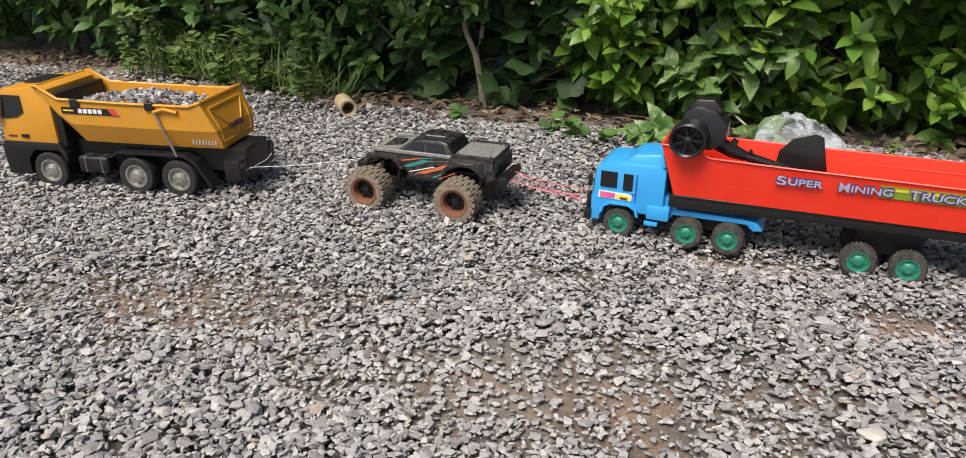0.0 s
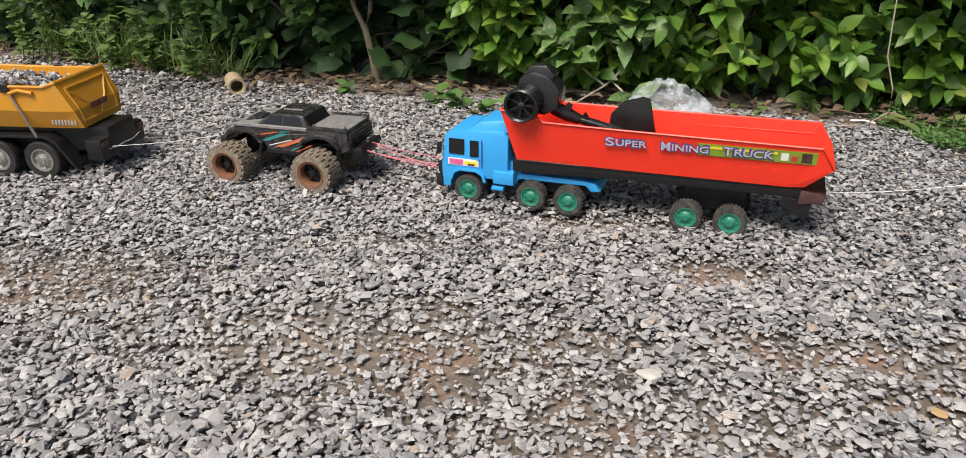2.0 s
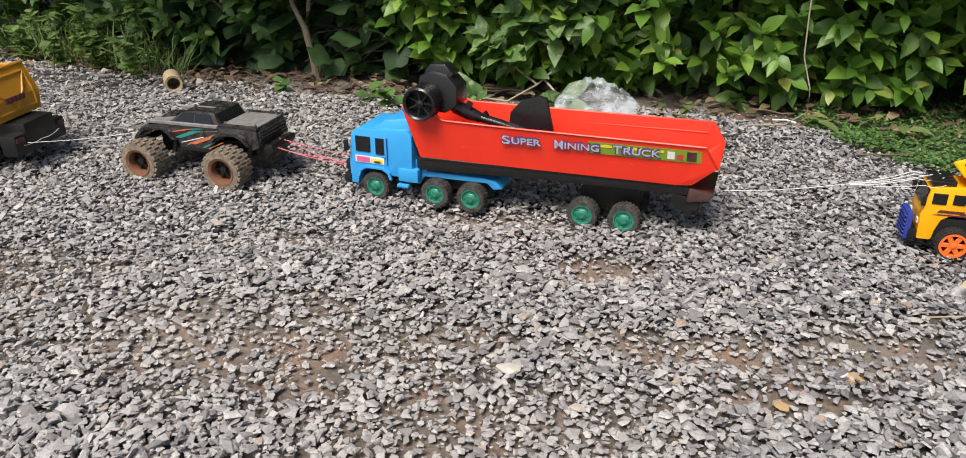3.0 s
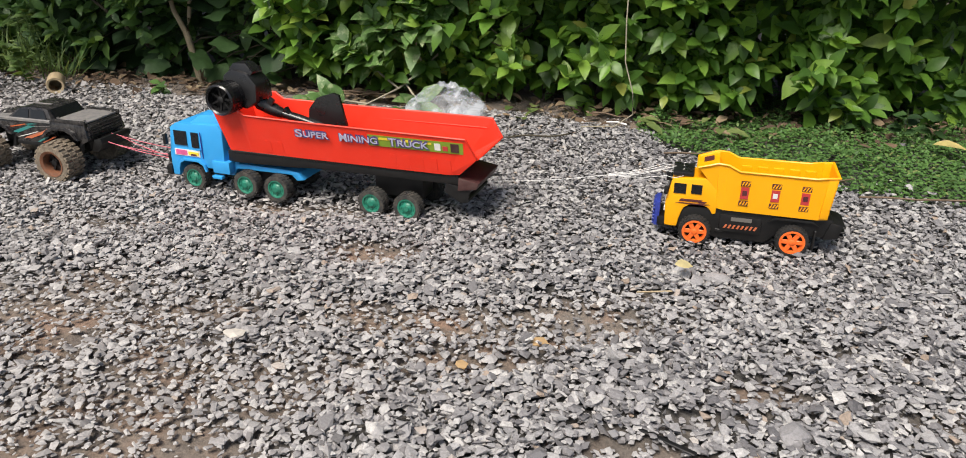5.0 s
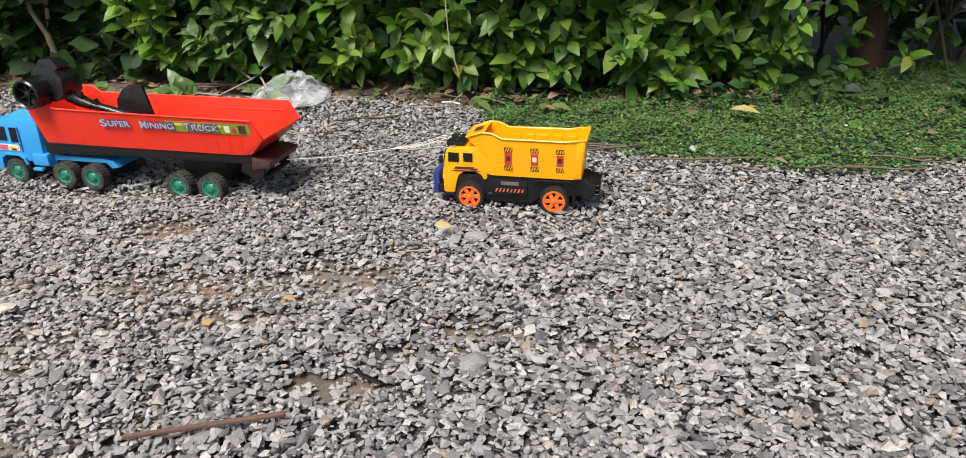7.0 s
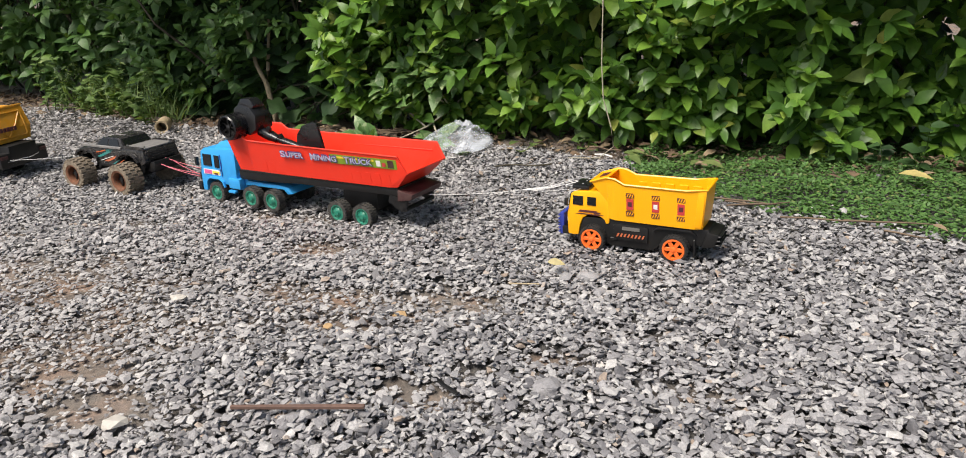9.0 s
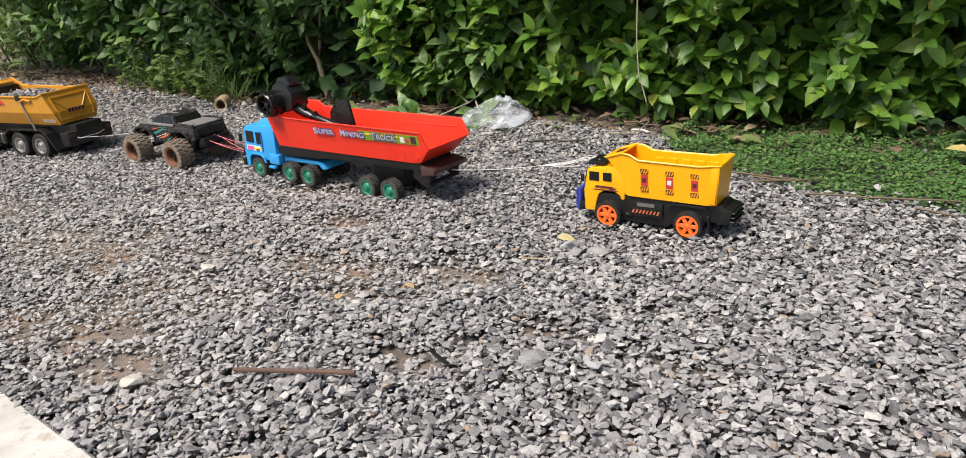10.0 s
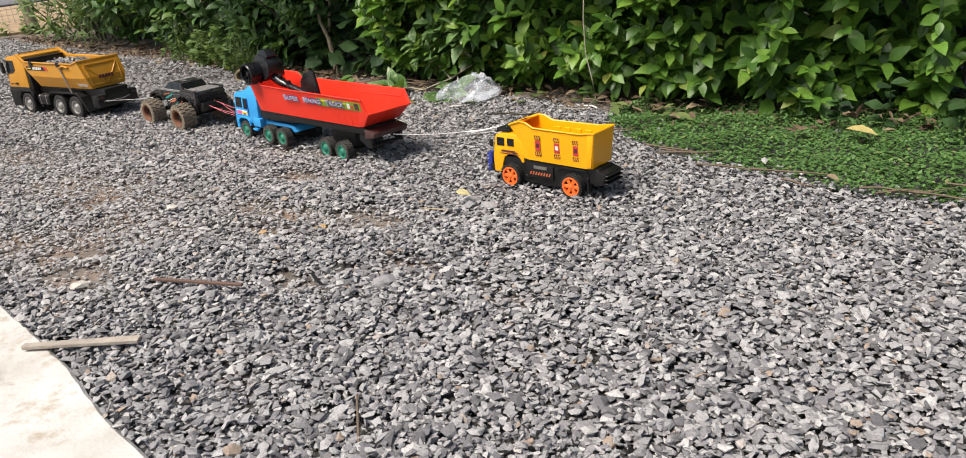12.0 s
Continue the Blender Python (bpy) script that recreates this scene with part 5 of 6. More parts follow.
plate(big, "decal_print", [(0.19, -0.0905, 0.184), (0.205, -0.0905, 0.184), (0.193, -0.0905, 0.199), (0.178, -0.0905, 0.199)], STICK_RED, 0.0012)
for k in range(5):
    side_box(big, "decal_bar", 0.107 + 0.012 * k, 0.116 + 0.012 * k, 0.1865, 0.1965, -0.0913, WHITE, 0.0006)
side_box(big, "decal_bar", 0.07, 0.095, 0.19, 0.193, -0.0913, STICK_YEL, 0.0006)
for k in range(8):
    f = lambda z: -(0.072 + 0.017 * (z - 0.115) / 0.043) - 0.0006
    side_box(big, "hazard_bar", 0.36 + 0.0075 * k, 0.3635 + 0.0075 * k, 0.124, 0.136, f, WHITE, 0.0006, "", 0.004)
for x in (0.09, 0.27):
    for s in (-1, 1):
        part("rim_clamp", box(x, x + 0.022, s * 0.0915 - 0.003, s * 0.0915 + 0.003, 0.2, 0.2185, 0.0012, 1), BLACK, big)
# tailgate frame and plain bars for its print
for (ya, za, yb_, zb) in ((-0.07, 0.205, -0.062, 0.13), (0.07, 0.205, 0.062, 0.13), (-0.07, 0.205, 0.07, 0.205), (-0.062, 0.13, 0.062, 0.13), (-0.07, 0.205, 0.0, 0.13), (0.07, 0.205, 0.0, 0.13)):
    x_of = lambda z: 0.396 + 0.03 * (0.222 - z) / 0.064 if z > 0.158 else 0.4255 + 0.005 * (0.158 - z) / 0.042
    zm = (za + zb) / 2
    part("tailgate_rib", tube([(x_of(za), ya, za), (x_of(zm) , (ya + yb_) / 2, zm), (x_of(zb), yb_, zb)], 0.0028, 6), YEL_DULL, big, "", True)
for k in range(5):
    part("tailgate_bar", box(0.4265, 0.4295, -0.03 + 0.0125 * k, -0.021 + 0.0125 * k, 0.15, 0.163), STICK_DARK, big)
for s in (-1, 1):
    part("gate_arm", tube([(0.29, s * 0.094, 0.198), (0.315, s * 0.095, 0.206), (0.345, s * 0.094, 0.2)], 0.004, 8), YEL_DULL, big, "", True)
    part("strut", tube([(0.293, s * 0.095, 0.196), (0.325, s * 0.09, 0.098)], 0.003, 8), STEEL, big, "thin metal strut", True)
for x in (0.0, 0.215, 0.32):
    for s in (-1, 1):
        wheel(big, x, s * 0.073, 0.043, 0.03, s, RUBBER_DARK, SILVER, "truck", 0.0, "black road tyre with silver rim")
    part("axle", tube([(x, -0.06, 0.043), (x, 0.06, 0.043)], 0.006, 8), BLACK, big)
settle(big, 0.09, 0.97)
r = np.random.default_rng(77)
n = 620
lp = np.stack([r.uniform(0.06, 0.385, n), r.uniform(-0.078, 0.078, n), np.zeros(n)], -1)
lp[:, 2] = 0.178 + 0.032 * np.exp(-((lp[:, 0] - 0.22) / 0.15) ** 2) * (1 - (lp[:, 1] / 0.1) ** 2) + r.uniform(-0.006, 0.006, n)
ax = r.normal(size=(n, 3))
ax /= np.linalg.norm(ax, axis=1)[:, None]
V, T = scatter(CHIPS, r.integers(0, len(CHIPS), n), lp, rot(ax, r.uniform(0, 3, n)), r.uniform(0.012, 0.022, n))
load = new("gravel_load", tri_mesh("gravel_load", V, T, STONE))
load.matrix_world = HM
tagged(load, "heap of grey gravel in the yellow dump bed", "gravel", kind="stuff")

# --- towing strings ---


def towline(name, pts, rad, material, label):
    fine = []
    for k in range(len(pts) - 1):
        p0, p1 = Vector(pts[k]), Vector(pts[k + 1])
        for j in range(8):
            u = j / 8
            fine.append(p0.lerp(p1, u) + Vector((0, 0.002 * noise.noise((u * 4, k, 3)), -0.004 * math.sin(math.pi * u))))
    fine.append(Vector(pts[-1]))
    return tagged(part(name, tube(fine, rad, 5), material), label, "string", "towing strings")


towline("tow_string", [HM @ Vector((0.478, -0.06, 0.072)), MM @ Vector((-0.05, 0.0, 0.082))], 0.0007, STRING, "white string tied between two toy trucks")
towline("tow_string", [HM @ Vector((0.462, -0.075, 0.068)), HM @ Vector((0.484, -0.02, 0.07)), HM @ Vector((0.484, 0.04, 0.074))], 0.0006, STRING, "white string looped round a truck's tail")
for dy, dz, ey in ((-0.03, 0.088, -0.03), (0.0, 0.095, 0.02), (0.02, 0.084, -0.02), (-0.02, 0.08, 0.0)):
    towline("tow_string", [MM @ Vector((0.29, dy, dz)), RED_M @ Vector((-0.086, ey, 0.05 + 0.4 * (dz - 0.08)))], 0.0009, PINK, "pink string tied between monster truck and blue cab")
towline("tow_string", [RED_M @ Vector((0.66, 0.0, 0.085)), YM @ Vector((-0.17, 0.0, 0.105)), YM @ Vector((-0.045, 0.0, 0.136))], 0.0007, STRING, "white string tied to the yellow cab roof")
for dy in (-0.012, 0.01, 0.024):
    towline("tow_string", [YM @ Vector((-0.17, 0.3 * dy, 0.105)), YM @ Vector((-0.07, dy, 0.13)), YM @ Vector((-0.03, dy, 0.136))], 0.0007, STRING, "white string strand tied to the cab roof")
towline("tow_string", [YM @ Vector((-0.17, 0.0, 0.105)), YM @ Vector((-0.06, -0.028, 0.125)), YM @ Vector((-0.03, -0.032, 0.13))], 0.0006, STRING, "white string tied round the cab roof")

# ---- creeping ground cover ----
cover = thing("ground_cover", pose(0.6, 2.05, 0), "low creeping green ground cover with tiny leaves", "ground cover", kind="stuff")
cb = cover.matrix_world.inverted()
r = np.random.default_rng(91)
n = 80000
x, y = r.uniform(-0.5, 2.2, n), r.uniform(1.6, 2.75, n)
edge_d = y - grass_front(x) - 0.03 * fbm(x, y, 30.0, 3)
ok = (edge_d > 0) & (r.random(n) < np.clip(0.35 + edge_d * 8, 0, 1)) & (fbm(x, y, 24.0, 9) > -0.95)
x, y = x[ok], y[ok]
n = len(x)
h = 0.008 + 0.016 * np.clip(fbm(x, y, 16.0, 4) + 0.5, 0, 1.4)
pos = np.stack([x, y, ground_z(x, y) + h * r.uniform(0.5, 1.3, n)], -1)
axis = np.stack([r.normal(size=n), r.normal(size=n), r.normal(0.1, 0.3, n)], -1)
up = np.stack([r.normal(0, 0.2, n), r.normal(-0.1, 0.2, n), np.ones(n)], -1)
foliage("leaves", cover, DISC, (pos, frames(axis, up), r.uniform(0.008, 0.0135, n)), M_COVER, kind="stuff").matrix_parent_inverse = cb


def sapling(label, x, y, h, n, leaf, templates, material, seed, z0=0.0):
    """A small weed: one stalk, leaves along it."""
    r = np.random.default_rng(seed)
    root = thing("weed", pose(x, y, z0), label, "weed", "weeds")
    top_ = Vector((r.normal(0, 0.2) * h, r.normal(-0.1, 0.15) * h, h))
    part("stalk", tube([(0, 0, -0.01), top_ * 0.5 + Vector((0.01, 0, 0)), top_], [0.0025, 0.002, 0.001], 6), M_FINE, root)
    u = r.uniform(0.12, 1.0, n)
    pos = np.array(top_)[None] * u[:, None]
    a_ = r.uniform(0, 6.28, n)
    axis = np.stack([np.cos(a_), np.sin(a_), r.normal(0.2, 0.25, n)], -1)
    up = np.tile([0.0, -0.3, 1.0], (n, 1)) + r.normal(0, 0.2, (n, 3))
    foliage("leaves", root, templates, (pos, frames(axis, up), leaf * r.uniform(0.7, 1.2, n)), material)
    return root


for k, (x, y, h) in enumerate(((0.17, 2.2, 0.1), (0.27, 2.26, 0.14), (0.45, 2.18, 0.11), (0.55, 2.24, 0.12), (0.63, 2.18, 0.09), (0.83, 2.2, 0.12), (0.97, 2.26, 0.13), (0.05, 2.28, 0.09), (1.15, 2.2, 0.1))):
    sapling("small broad-leaved weed growing in ground cover", x, y, h, 9, 0.045, ROUND, M_VINE, 300 + k)
for k in range(44):
    r = np.random.default_rng(400 + k)
    x = r.uniform(-3.4, -2.5)
    sapling("pale leafy weed at the hedge's foot", x, float(hedge_y(x)) - 0.02 + r.uniform(-0.12, 0.16), r.uniform(0.08, 0.26), 26, 0.038, NARROW if k % 2 else ROUND, M_FINE, 400 + k)
for k, (x, y) in enumerate(((-1.62, 2.3), (-1.56, 2.24), (-1.7, 2.34), (-2.0, 2.42))):
    sapling("young broad-leaved seedling on the gravel's edge", x, y, 0.05, 8, 0.045, ROUND, M_MID, 450 + k)

# long grass tuft under the far hedge
tuft = thing("grass_tuft", pose(-2.75, 2.72, 0), "tuft of long green grass under the hedge", "grass", kind="stuff")
r = np.random.default_rng(95)
n = 620
x = r.uniform(-3.3, -2.4, n)
y = hedge_y(x) + r.uniform(-0.04, 0.25, n)
axis = np.stack([r.normal(0, 0.5, n), r.normal(-0.3, 0.4, n), np.full(n, 1.0)], -1)
up = np.stack([r.normal(size=n), r.normal(size=n) - 0.5, np.full(n, 0.2)], -1)
blade = [ovate(1, 0.045, 0.2, 0.35), ovate(1, 0.035, 0.2, 0.6)]
foliage("blades", tuft, blade, (np.stack([x, y, 0 * x], -1), frames(axis, up), r.uniform(0.07, 0.18, n)), M_FINE, kind="stuff").matrix_parent_inverse = tuft.matrix_world.inverted()

# single leaves on the hedge's face
r = np.random.default_rng(97)
leaf_meshes = [tri_mesh("leaf", v, f, M_BRIGHT_ONE, True) for v, f in OVATES]
for k in range(44):
    base, way = bush_points(1, -1.5, 0.2, 0.06, 0.5, 0.02, 700 + k)
    pos, mats, sc = shoots(base - np.array([[0, 0.05, 0]]), way + np.array([[0, -0.3, 0.1]]), 6, 0.05, 0.076, 0.95, 700 + k)
    for j in range(6):
        ob = new("leaf", leaf_meshes[(k + j) % 5])
        ob.parent = bright
        m4 = Matrix([[*(mats[j][i] * sc[j]), pos[j][i]] for i in range(3)] + [[0, 0, 0, 1]])
        ob.matrix_parent_inverse = back_b
        ob.matrix_basis = m4

# trunks and bare stems
tree = thing("tree", pose(0.770, 2.680, 0), "reddish tree trunk standing in the hedge's shade", "tree")
part("trunk", tube([(0, 0, -0.05), (0.01, 0, 0.1), (-0.01, 0.02, 0.4), (0.03, 0.05, 1.0), (0.02, 0.1, 2.3)], [0.065, 0.052, 0.045, 0.042, 0.04], 14), BARK_RED, tree, "", True)
for k in range(5):
    a_ = k * 1.3
    part("limb", tube([(0.02, 0.06, 1.2 + 0.2 * k), (0.3 * math.cos(a_), 0.3 * math.sin(a_), 1.6 + 0.2 * k), (0.6 * math.cos(a_), 0.6 * math.sin(a_), 1.8 + 0.22 * k)], [0.025, 0.016, 0.008], 8), BARK_RED, tree, "", True)
r = np.random.default_rng(98)
bs = np.stack([r.normal(0, 0.5, 260), r.normal(0.15, 0.4, 260), 2.15 + r.normal(0, 0.25, 260)], -1)
foliage("crown", tree, OVATES, shoots(bs, r.normal(size=(260, 3)), 7, 0.12, 0.09, 1.0, 98), M_DARK)
trunk2 = thing("tree", pose(-1.310, 3.000, 0), "dark brown tree trunk behind leafy shrubs", "tree")
part("trunk", tube([(0, 0, -0.05), (0.0, 0, 0.3), (0.02, 0.02, 0.8), (-0.02, 0.04, 2.4)], [0.09, 0.075, 0.07, 0.05], 14), BARK_RED, trunk2, "", True)
bs = np.stack([r.normal(0, 0.5, 200), r.normal(0.15, 0.4, 200), 2.25 + r.normal(0, 0.25, 200)], -1)
foliage("crown", trunk2, OVATES, shoots(bs, r.normal(size=(200, 3)), 7, 0.12, 0.09, 1.0, 99), M_DARK)
pale = thing("young_tree", pose(-1.950, 2.600, 0), "thin pale forked stem rising among vine leaves", "tree")
part("trunk", tube([(0.0, 0, -0.02), (-0.012, 0, 0.08), (-0.03, 0.005, 0.17)], [0.0125, 0.011, 0.0105], 9), BARK, pale, "", True)
part("limb", tube([(-0.03, 0.005, 0.165), (-0.06, 0.0, 0.24), (-0.1, 0.0, 0.5), (-0.14, 0.03, 1.1)], [0.009, 0.008, 0.007, 0.005], 8), BARK, pale, "", True)
part("limb", tube([(-0.03, 0.005, 0.165), (-0.01, 0.0, 0.22), (0.03, 0.02, 0.5), (0.05, 0.03, 1.0)], [0.008, 0.007, 0.006, 0.004], 8), BARK, pale, "", True)
bs = np.stack([r.normal(-0.05, 0.2, 60), r.normal(0.05, 0.15, 60), 0.95 + r.normal(0, 0.2, 60)], -1)
foliage("crown", pale, OVATES, shoots(bs, r.normal(size=(60, 3)), 7, 0.12, 0.08, 1.0, 100), M_DARK)

# cut branch with variegated leaves lying by the bag
br = thing("fallen_branch", pose(-1.200, 2.460, 0), "cut branch with pale variegated leaves lying on gravel", "branch")
spine = [(-0.1, -0.12, 0.02), (-0.02, -0.04, 0.05), (0.05, 0.03, 0.1), (0.1, 0.06, 0.15), (0.17, 0.07, 0.24)]
part("limb", tube(spine, [0.002, 0.003, 0.004, 0.005, 0.0045], 8), PALEBARK, br, "", True)
twigs = [((0.05, 0.03, 0.1), (0.03, -0.01, 0.17), (0.05, 0.0, 0.24)), ((-0.02, -0.04, 0.05), (-0.08, -0.02, 0.09), (-0.12, -0.02, 0.13)), ((0.12, 0.06, 0.17), (0.1, 0.03, 0.24), (0.13, 0.04, 0.3)), ((-0.1, -0.12, 0.02), (-0.16, -0.13, 0.03), (-0.2, -0.14, 0.02)), ((0.0, -0.02, 0.06), (0.05, -0.1, 0.03), (0.04, -0.16, 0.01)), ((0.05, 0.03, 0.1), (-0.01, 0.02, 0.16), (-0.05, 0.01, 0.2))]
for tw in twigs:
    part("twig", tube(tw, [0.0035, 0.003, 0.0018], 6), PALEBARK, br)
bs = np.array([tw[k] for tw in twigs for k in (1, 2)])
wy = np.array([np.subtract(tw[2], tw[0]) + np.array([0, -0.06, 0.02]) for tw in twigs for k in (1, 2)])
foliage("foliage", br, OVATES, shoots(bs, wy, 13, 0.09, 0.085, 1.1, 101), M_VARIEG)
# hanging sprig of young leaves
sprig = thing("hanging_sprig", pose(0.370, 2.160, 0.33), "sprig of bright yellow-green young leaves hanging", "sprig")
part("stalk", tube([(0.05, 0.25, 0.35), (0.02, 0.05, 0.1), (0, 0, 0.0), (0.0, -0.01, -0.12)], [0.003, 0.0025, 0.002, 0.001], 6), M_VINE, sprig)
bs = np.array([[0.0, 0, -0.02 - 0.03 * k] for k in range(5)])
foliage("leaves", sprig, OVATES, shoots(bs, np.tile([0.1, -0.3, -0.6], (5, 1)), 4, 0.03, 0.045, 1.1, 102), M_BRIGHT)

# thin pale climbing stem hanging down the hedge's face
climber = thing("climbing_stem", pose(-0.560, 2.180, 0), "thin pale climbing stem hanging before green leaves", "vine")
part("stem", tube([(-0.02, 0.12, 0.9), (0.0, 0.02, 0.5), (0.0, 0.0, 0.3), (0.005, 0.0, 0.2), (0.03, -0.01, 0.12), (0.035, 0.0, 0.06), (-0.01, 0.02, 0.02), (-0.1, 0.0, 0.022)], 0.0017, 6), PALEBARK, climber, "", True)
tagged(part("thin_stick", tube([(-0.59, 2.24, 0.02), (-0.56, 2.23, 0.024), (-0.535, 2.22, 0.02)], 0.0028, 6), STRING), "short white stick lying on gravel", "twig", "twigs")

# ---- plastic bag ----
BAG, ns, ls, p = nodes_of("clear_plastic_film")
nb = noise_node(ns, ls, 16.0, 5.0, 0.6)
p.inputs["Base Color"].default_value = (0.62, 0.66, 0.72, 1)
p.inputs["Roughness"].default_value = 0.16
rb = ramp(ns, [(0.35, (0.07,) * 3), (0.5, (0.16,) * 3), (0.6, (0.5,) * 3)])
ls.new(nb.outputs["Fac"], rb.inputs["Fac"])
ls.new(rb.outputs["Color"], p.inputs["Alpha"])
bump(ns, ls, p, nb.outputs["Fac"], 0.3, 0.006)
# a slack sheet, gathered to a tip towards the gravel, its upper side lifted in folds
N, rows = 24, []
bm = bmesh.new()
for layer in (0, 1):
    grid = []
    for j in range(N):
        v_ = j / (N - 1)
        row = []
        for k in range(N):
            u_ = k / (N - 1)
            half = 0.035 + 0.1 * math.sin(math.pi * min(1, v_ * 0.72 + 0.14)) ** 0.7
            x = (u_ - 0.5) * 2 * half - 0.035 + 0.05 * v_
            y = -0.1 + 0.19 * v_ + 0.02 * math.sin(5 * u_)
            crease = abs(noise.noise((u_ * 5.1, v_ * 3.3, 2.0))) + 0.7 * abs(noise.noise((u_ * 9, v_ * 7, 7.0)))
            arch = math.sin(math.pi * u_) ** 0.6 * min(1, v_ * 2.4)
            z = 0.012 + (0.034 * arch * (0.55 + 0.5 * v_) + 0.034 * v_ * (1 - u_) ** 2) * (1 - layer * 0.72) + 0.03 * (crease - 0.35) * arch * (1 - 0.5 * layer)
            row.append(bm.verts.new((x, y, max(0.004 + 0.004 * (1 - layer), z))))
        grid.append(row)
    for j in range(N - 1):
        for k in range(N - 1):
            bm.faces.new((grid[j][k], grid[j][k + 1], grid[j + 1][k + 1], grid[j + 1][k]))
    rows.append(grid)
for k in range(N - 1):
    for j in (0,):
        bm.faces.new((rows[0][j][k], rows[1][j][k], rows[1][j][k + 1], rows[0][j][k + 1]))
    for e in (0, N - 1):
        bm.faces.new((rows[0][k][e], rows[0][k + 1][e], rows[1][k + 1][e], rows[1][k][e]))
bag = part("plastic_bag", bm, BAG)
bag.matrix_world = pose(-1.038, 2.280, 0.024, 8, 0, 4) @ Matrix.Diagonal((0.84, 0.84, 0.85, 1))
tagged(bag, "crumpled clear plastic bag lying at the hedge's foot", "plastic bag")

# ---- loose things on the gravel ----
CLAY = surface("pale_bamboo", (0.42, 0.33, 0.2), 0.7, var=0.2, fine=120, broad=20, dust=0.4, bumps=0.3, dist=0.001)
pot = lathe_y([(0.0185, 0.03), (0.019, -0.045), (0.0255, -0.046), (0.027, -0.035), (0.0265, 0.05), (0.02, 0.058), (0.004, 0.058)], 24, None, 0, 0.027)
pot = part("bamboo_tube", pot, CLAY, None, "", True)
pot.matrix_world = pose(-2.350, 2.410, 0.006, 0, 0, 32)
tagged(pot, "short hollow tan tube lying on the gravel", "tube")
PLANK = surface("weathered_plank", (0.36, 0.31, 0.26), 0.85, var=0.25, fine=130, broad=16, dust=0.5, dust_col=(0.5, 0.45, 0.38), bumps=0.6, dist=0.002)
STICKM = surface("tan_brown_stick", (0.15, 0.09, 0.07), 0.8, var=0.35, fine=160, broad=26, bumps=0.5, dist=0.001)


def lath(name, a_, b_, w, t, material, label, category, z=0.011):
    a_, b_ = Vector((*a_, z)), Vector((*b_, z))
    L = (b_ - a_).length
    bm = box(-L / 2, L / 2, -w / 2, w / 2, 0, t, 0.0012, 1)
    for v in bm.verts:
        u = v.co.x / L + 0.5
        v.co.y *= 0.65 + 0.35 * min(1, u * 4) if u < 0.25 else 1.0
        v.co.z += 0.003 * math.sin(u * 3)
    ob = part(name, bm, material)
    c = (a_ + b_) / 2
    ob.matrix_world = pose(c.x, c.y, c.z, 2, 0, math.degrees(math.atan2(b_.y - a_.y, b_.x - a_.x)))
    return tagged(ob, label, category)


lath("wood_strip", (-0.802, 0.515), (-0.639, 0.611), 0.017, 0.007, PLANK, "weathered pale wooden strip lying on gravel", "wood strip", 0.018)
lath("wood_stick", (-0.803, 0.762), (-0.622, 0.811), 0.007, 0.006, STICKM, "thin dark brown wooden stick on bare earth", "stick", 0.025)
lath("wood_stick", (-0.228, 0.648), (-0.157, 0.565), 0.004, 0.004, TWIG, "thin dry twig lying across gravel", "stick")
lath("wood_stick", (-0.565, 1.280), (-0.505, 1.290), 0.003, 0.003, CLAY, "thin pale straw on bare earth", "stick")
lath("rubber_scrap", (-0.585, 0.935), (-0.520, 0.895), 0.008, 0.003, BLACK, "curved scrap of black rubber on gravel", "scrap")


def rock(x, y, s, seed, material, label, flat=1.0, rz=0):
    v, f = chip_template(seed, 34)
    v = v * np.array([s, s * 1.25, s * 1.7 * flat])
    ob = new("rock", tri_mesh("rock", v, f, material))
    ob.matrix_world = pose(x, y, 0.3 * s * flat + (0.007 if flat < 1 else 0.0), 0, 0, rz)
    return tagged(ob, label, "rock", "loose rocks")


rock(-0.402, 0.935, 0.042, 501, STONE_ONE, "fist-sized rough grey rock among gravel", 1.2, 60)
rock(-0.483, 1.355, 0.036, 502, STONE_ONE, "dark grey stone beside a dry leaf", 1.3, 20)
rock(-0.430, 1.345, 0.04, 503, STONE_ONE, "flat grey stone lying on gravel", 0.6, -20)
LIGHTSTONE = surface("pale_stone", (0.5, 0.47, 0.42), 0.85, var=0.15, fine=200, broad=40, bumps=0.4, dist=0.001)
TANSTONE = surface("tan_stone", (0.45, 0.3, 0.15), 0.8, var=0.2, fine=200, broad=40, bumps=0.4, dist=0.001)
for k, (x, y, s, mt, lb) in enumerate(((-1.163, 1.079, 0.03, LIGHTSTONE, "smooth pale pebble on gravel"), (-0.956, 0.708, 0.034, LIGHTSTONE, "flat pale stone on bare earth"), (-0.905, 0.462, 0.022, TANSTONE, "tan stone beside the concrete apron"), (-0.818, 1.045, 0.018, TANSTONE, "small tan pebble on gravel"), (-1.275, 2.460, 0.03, LIGHTSTONE, "pale pebble near the hedge"), (-0.715, 1.115, 0.022, TANSTONE, "flat orange-brown stone on gravel"))):
    rock(x, y, s, 510 + k, mt, lb, 0.5, 40 * k)
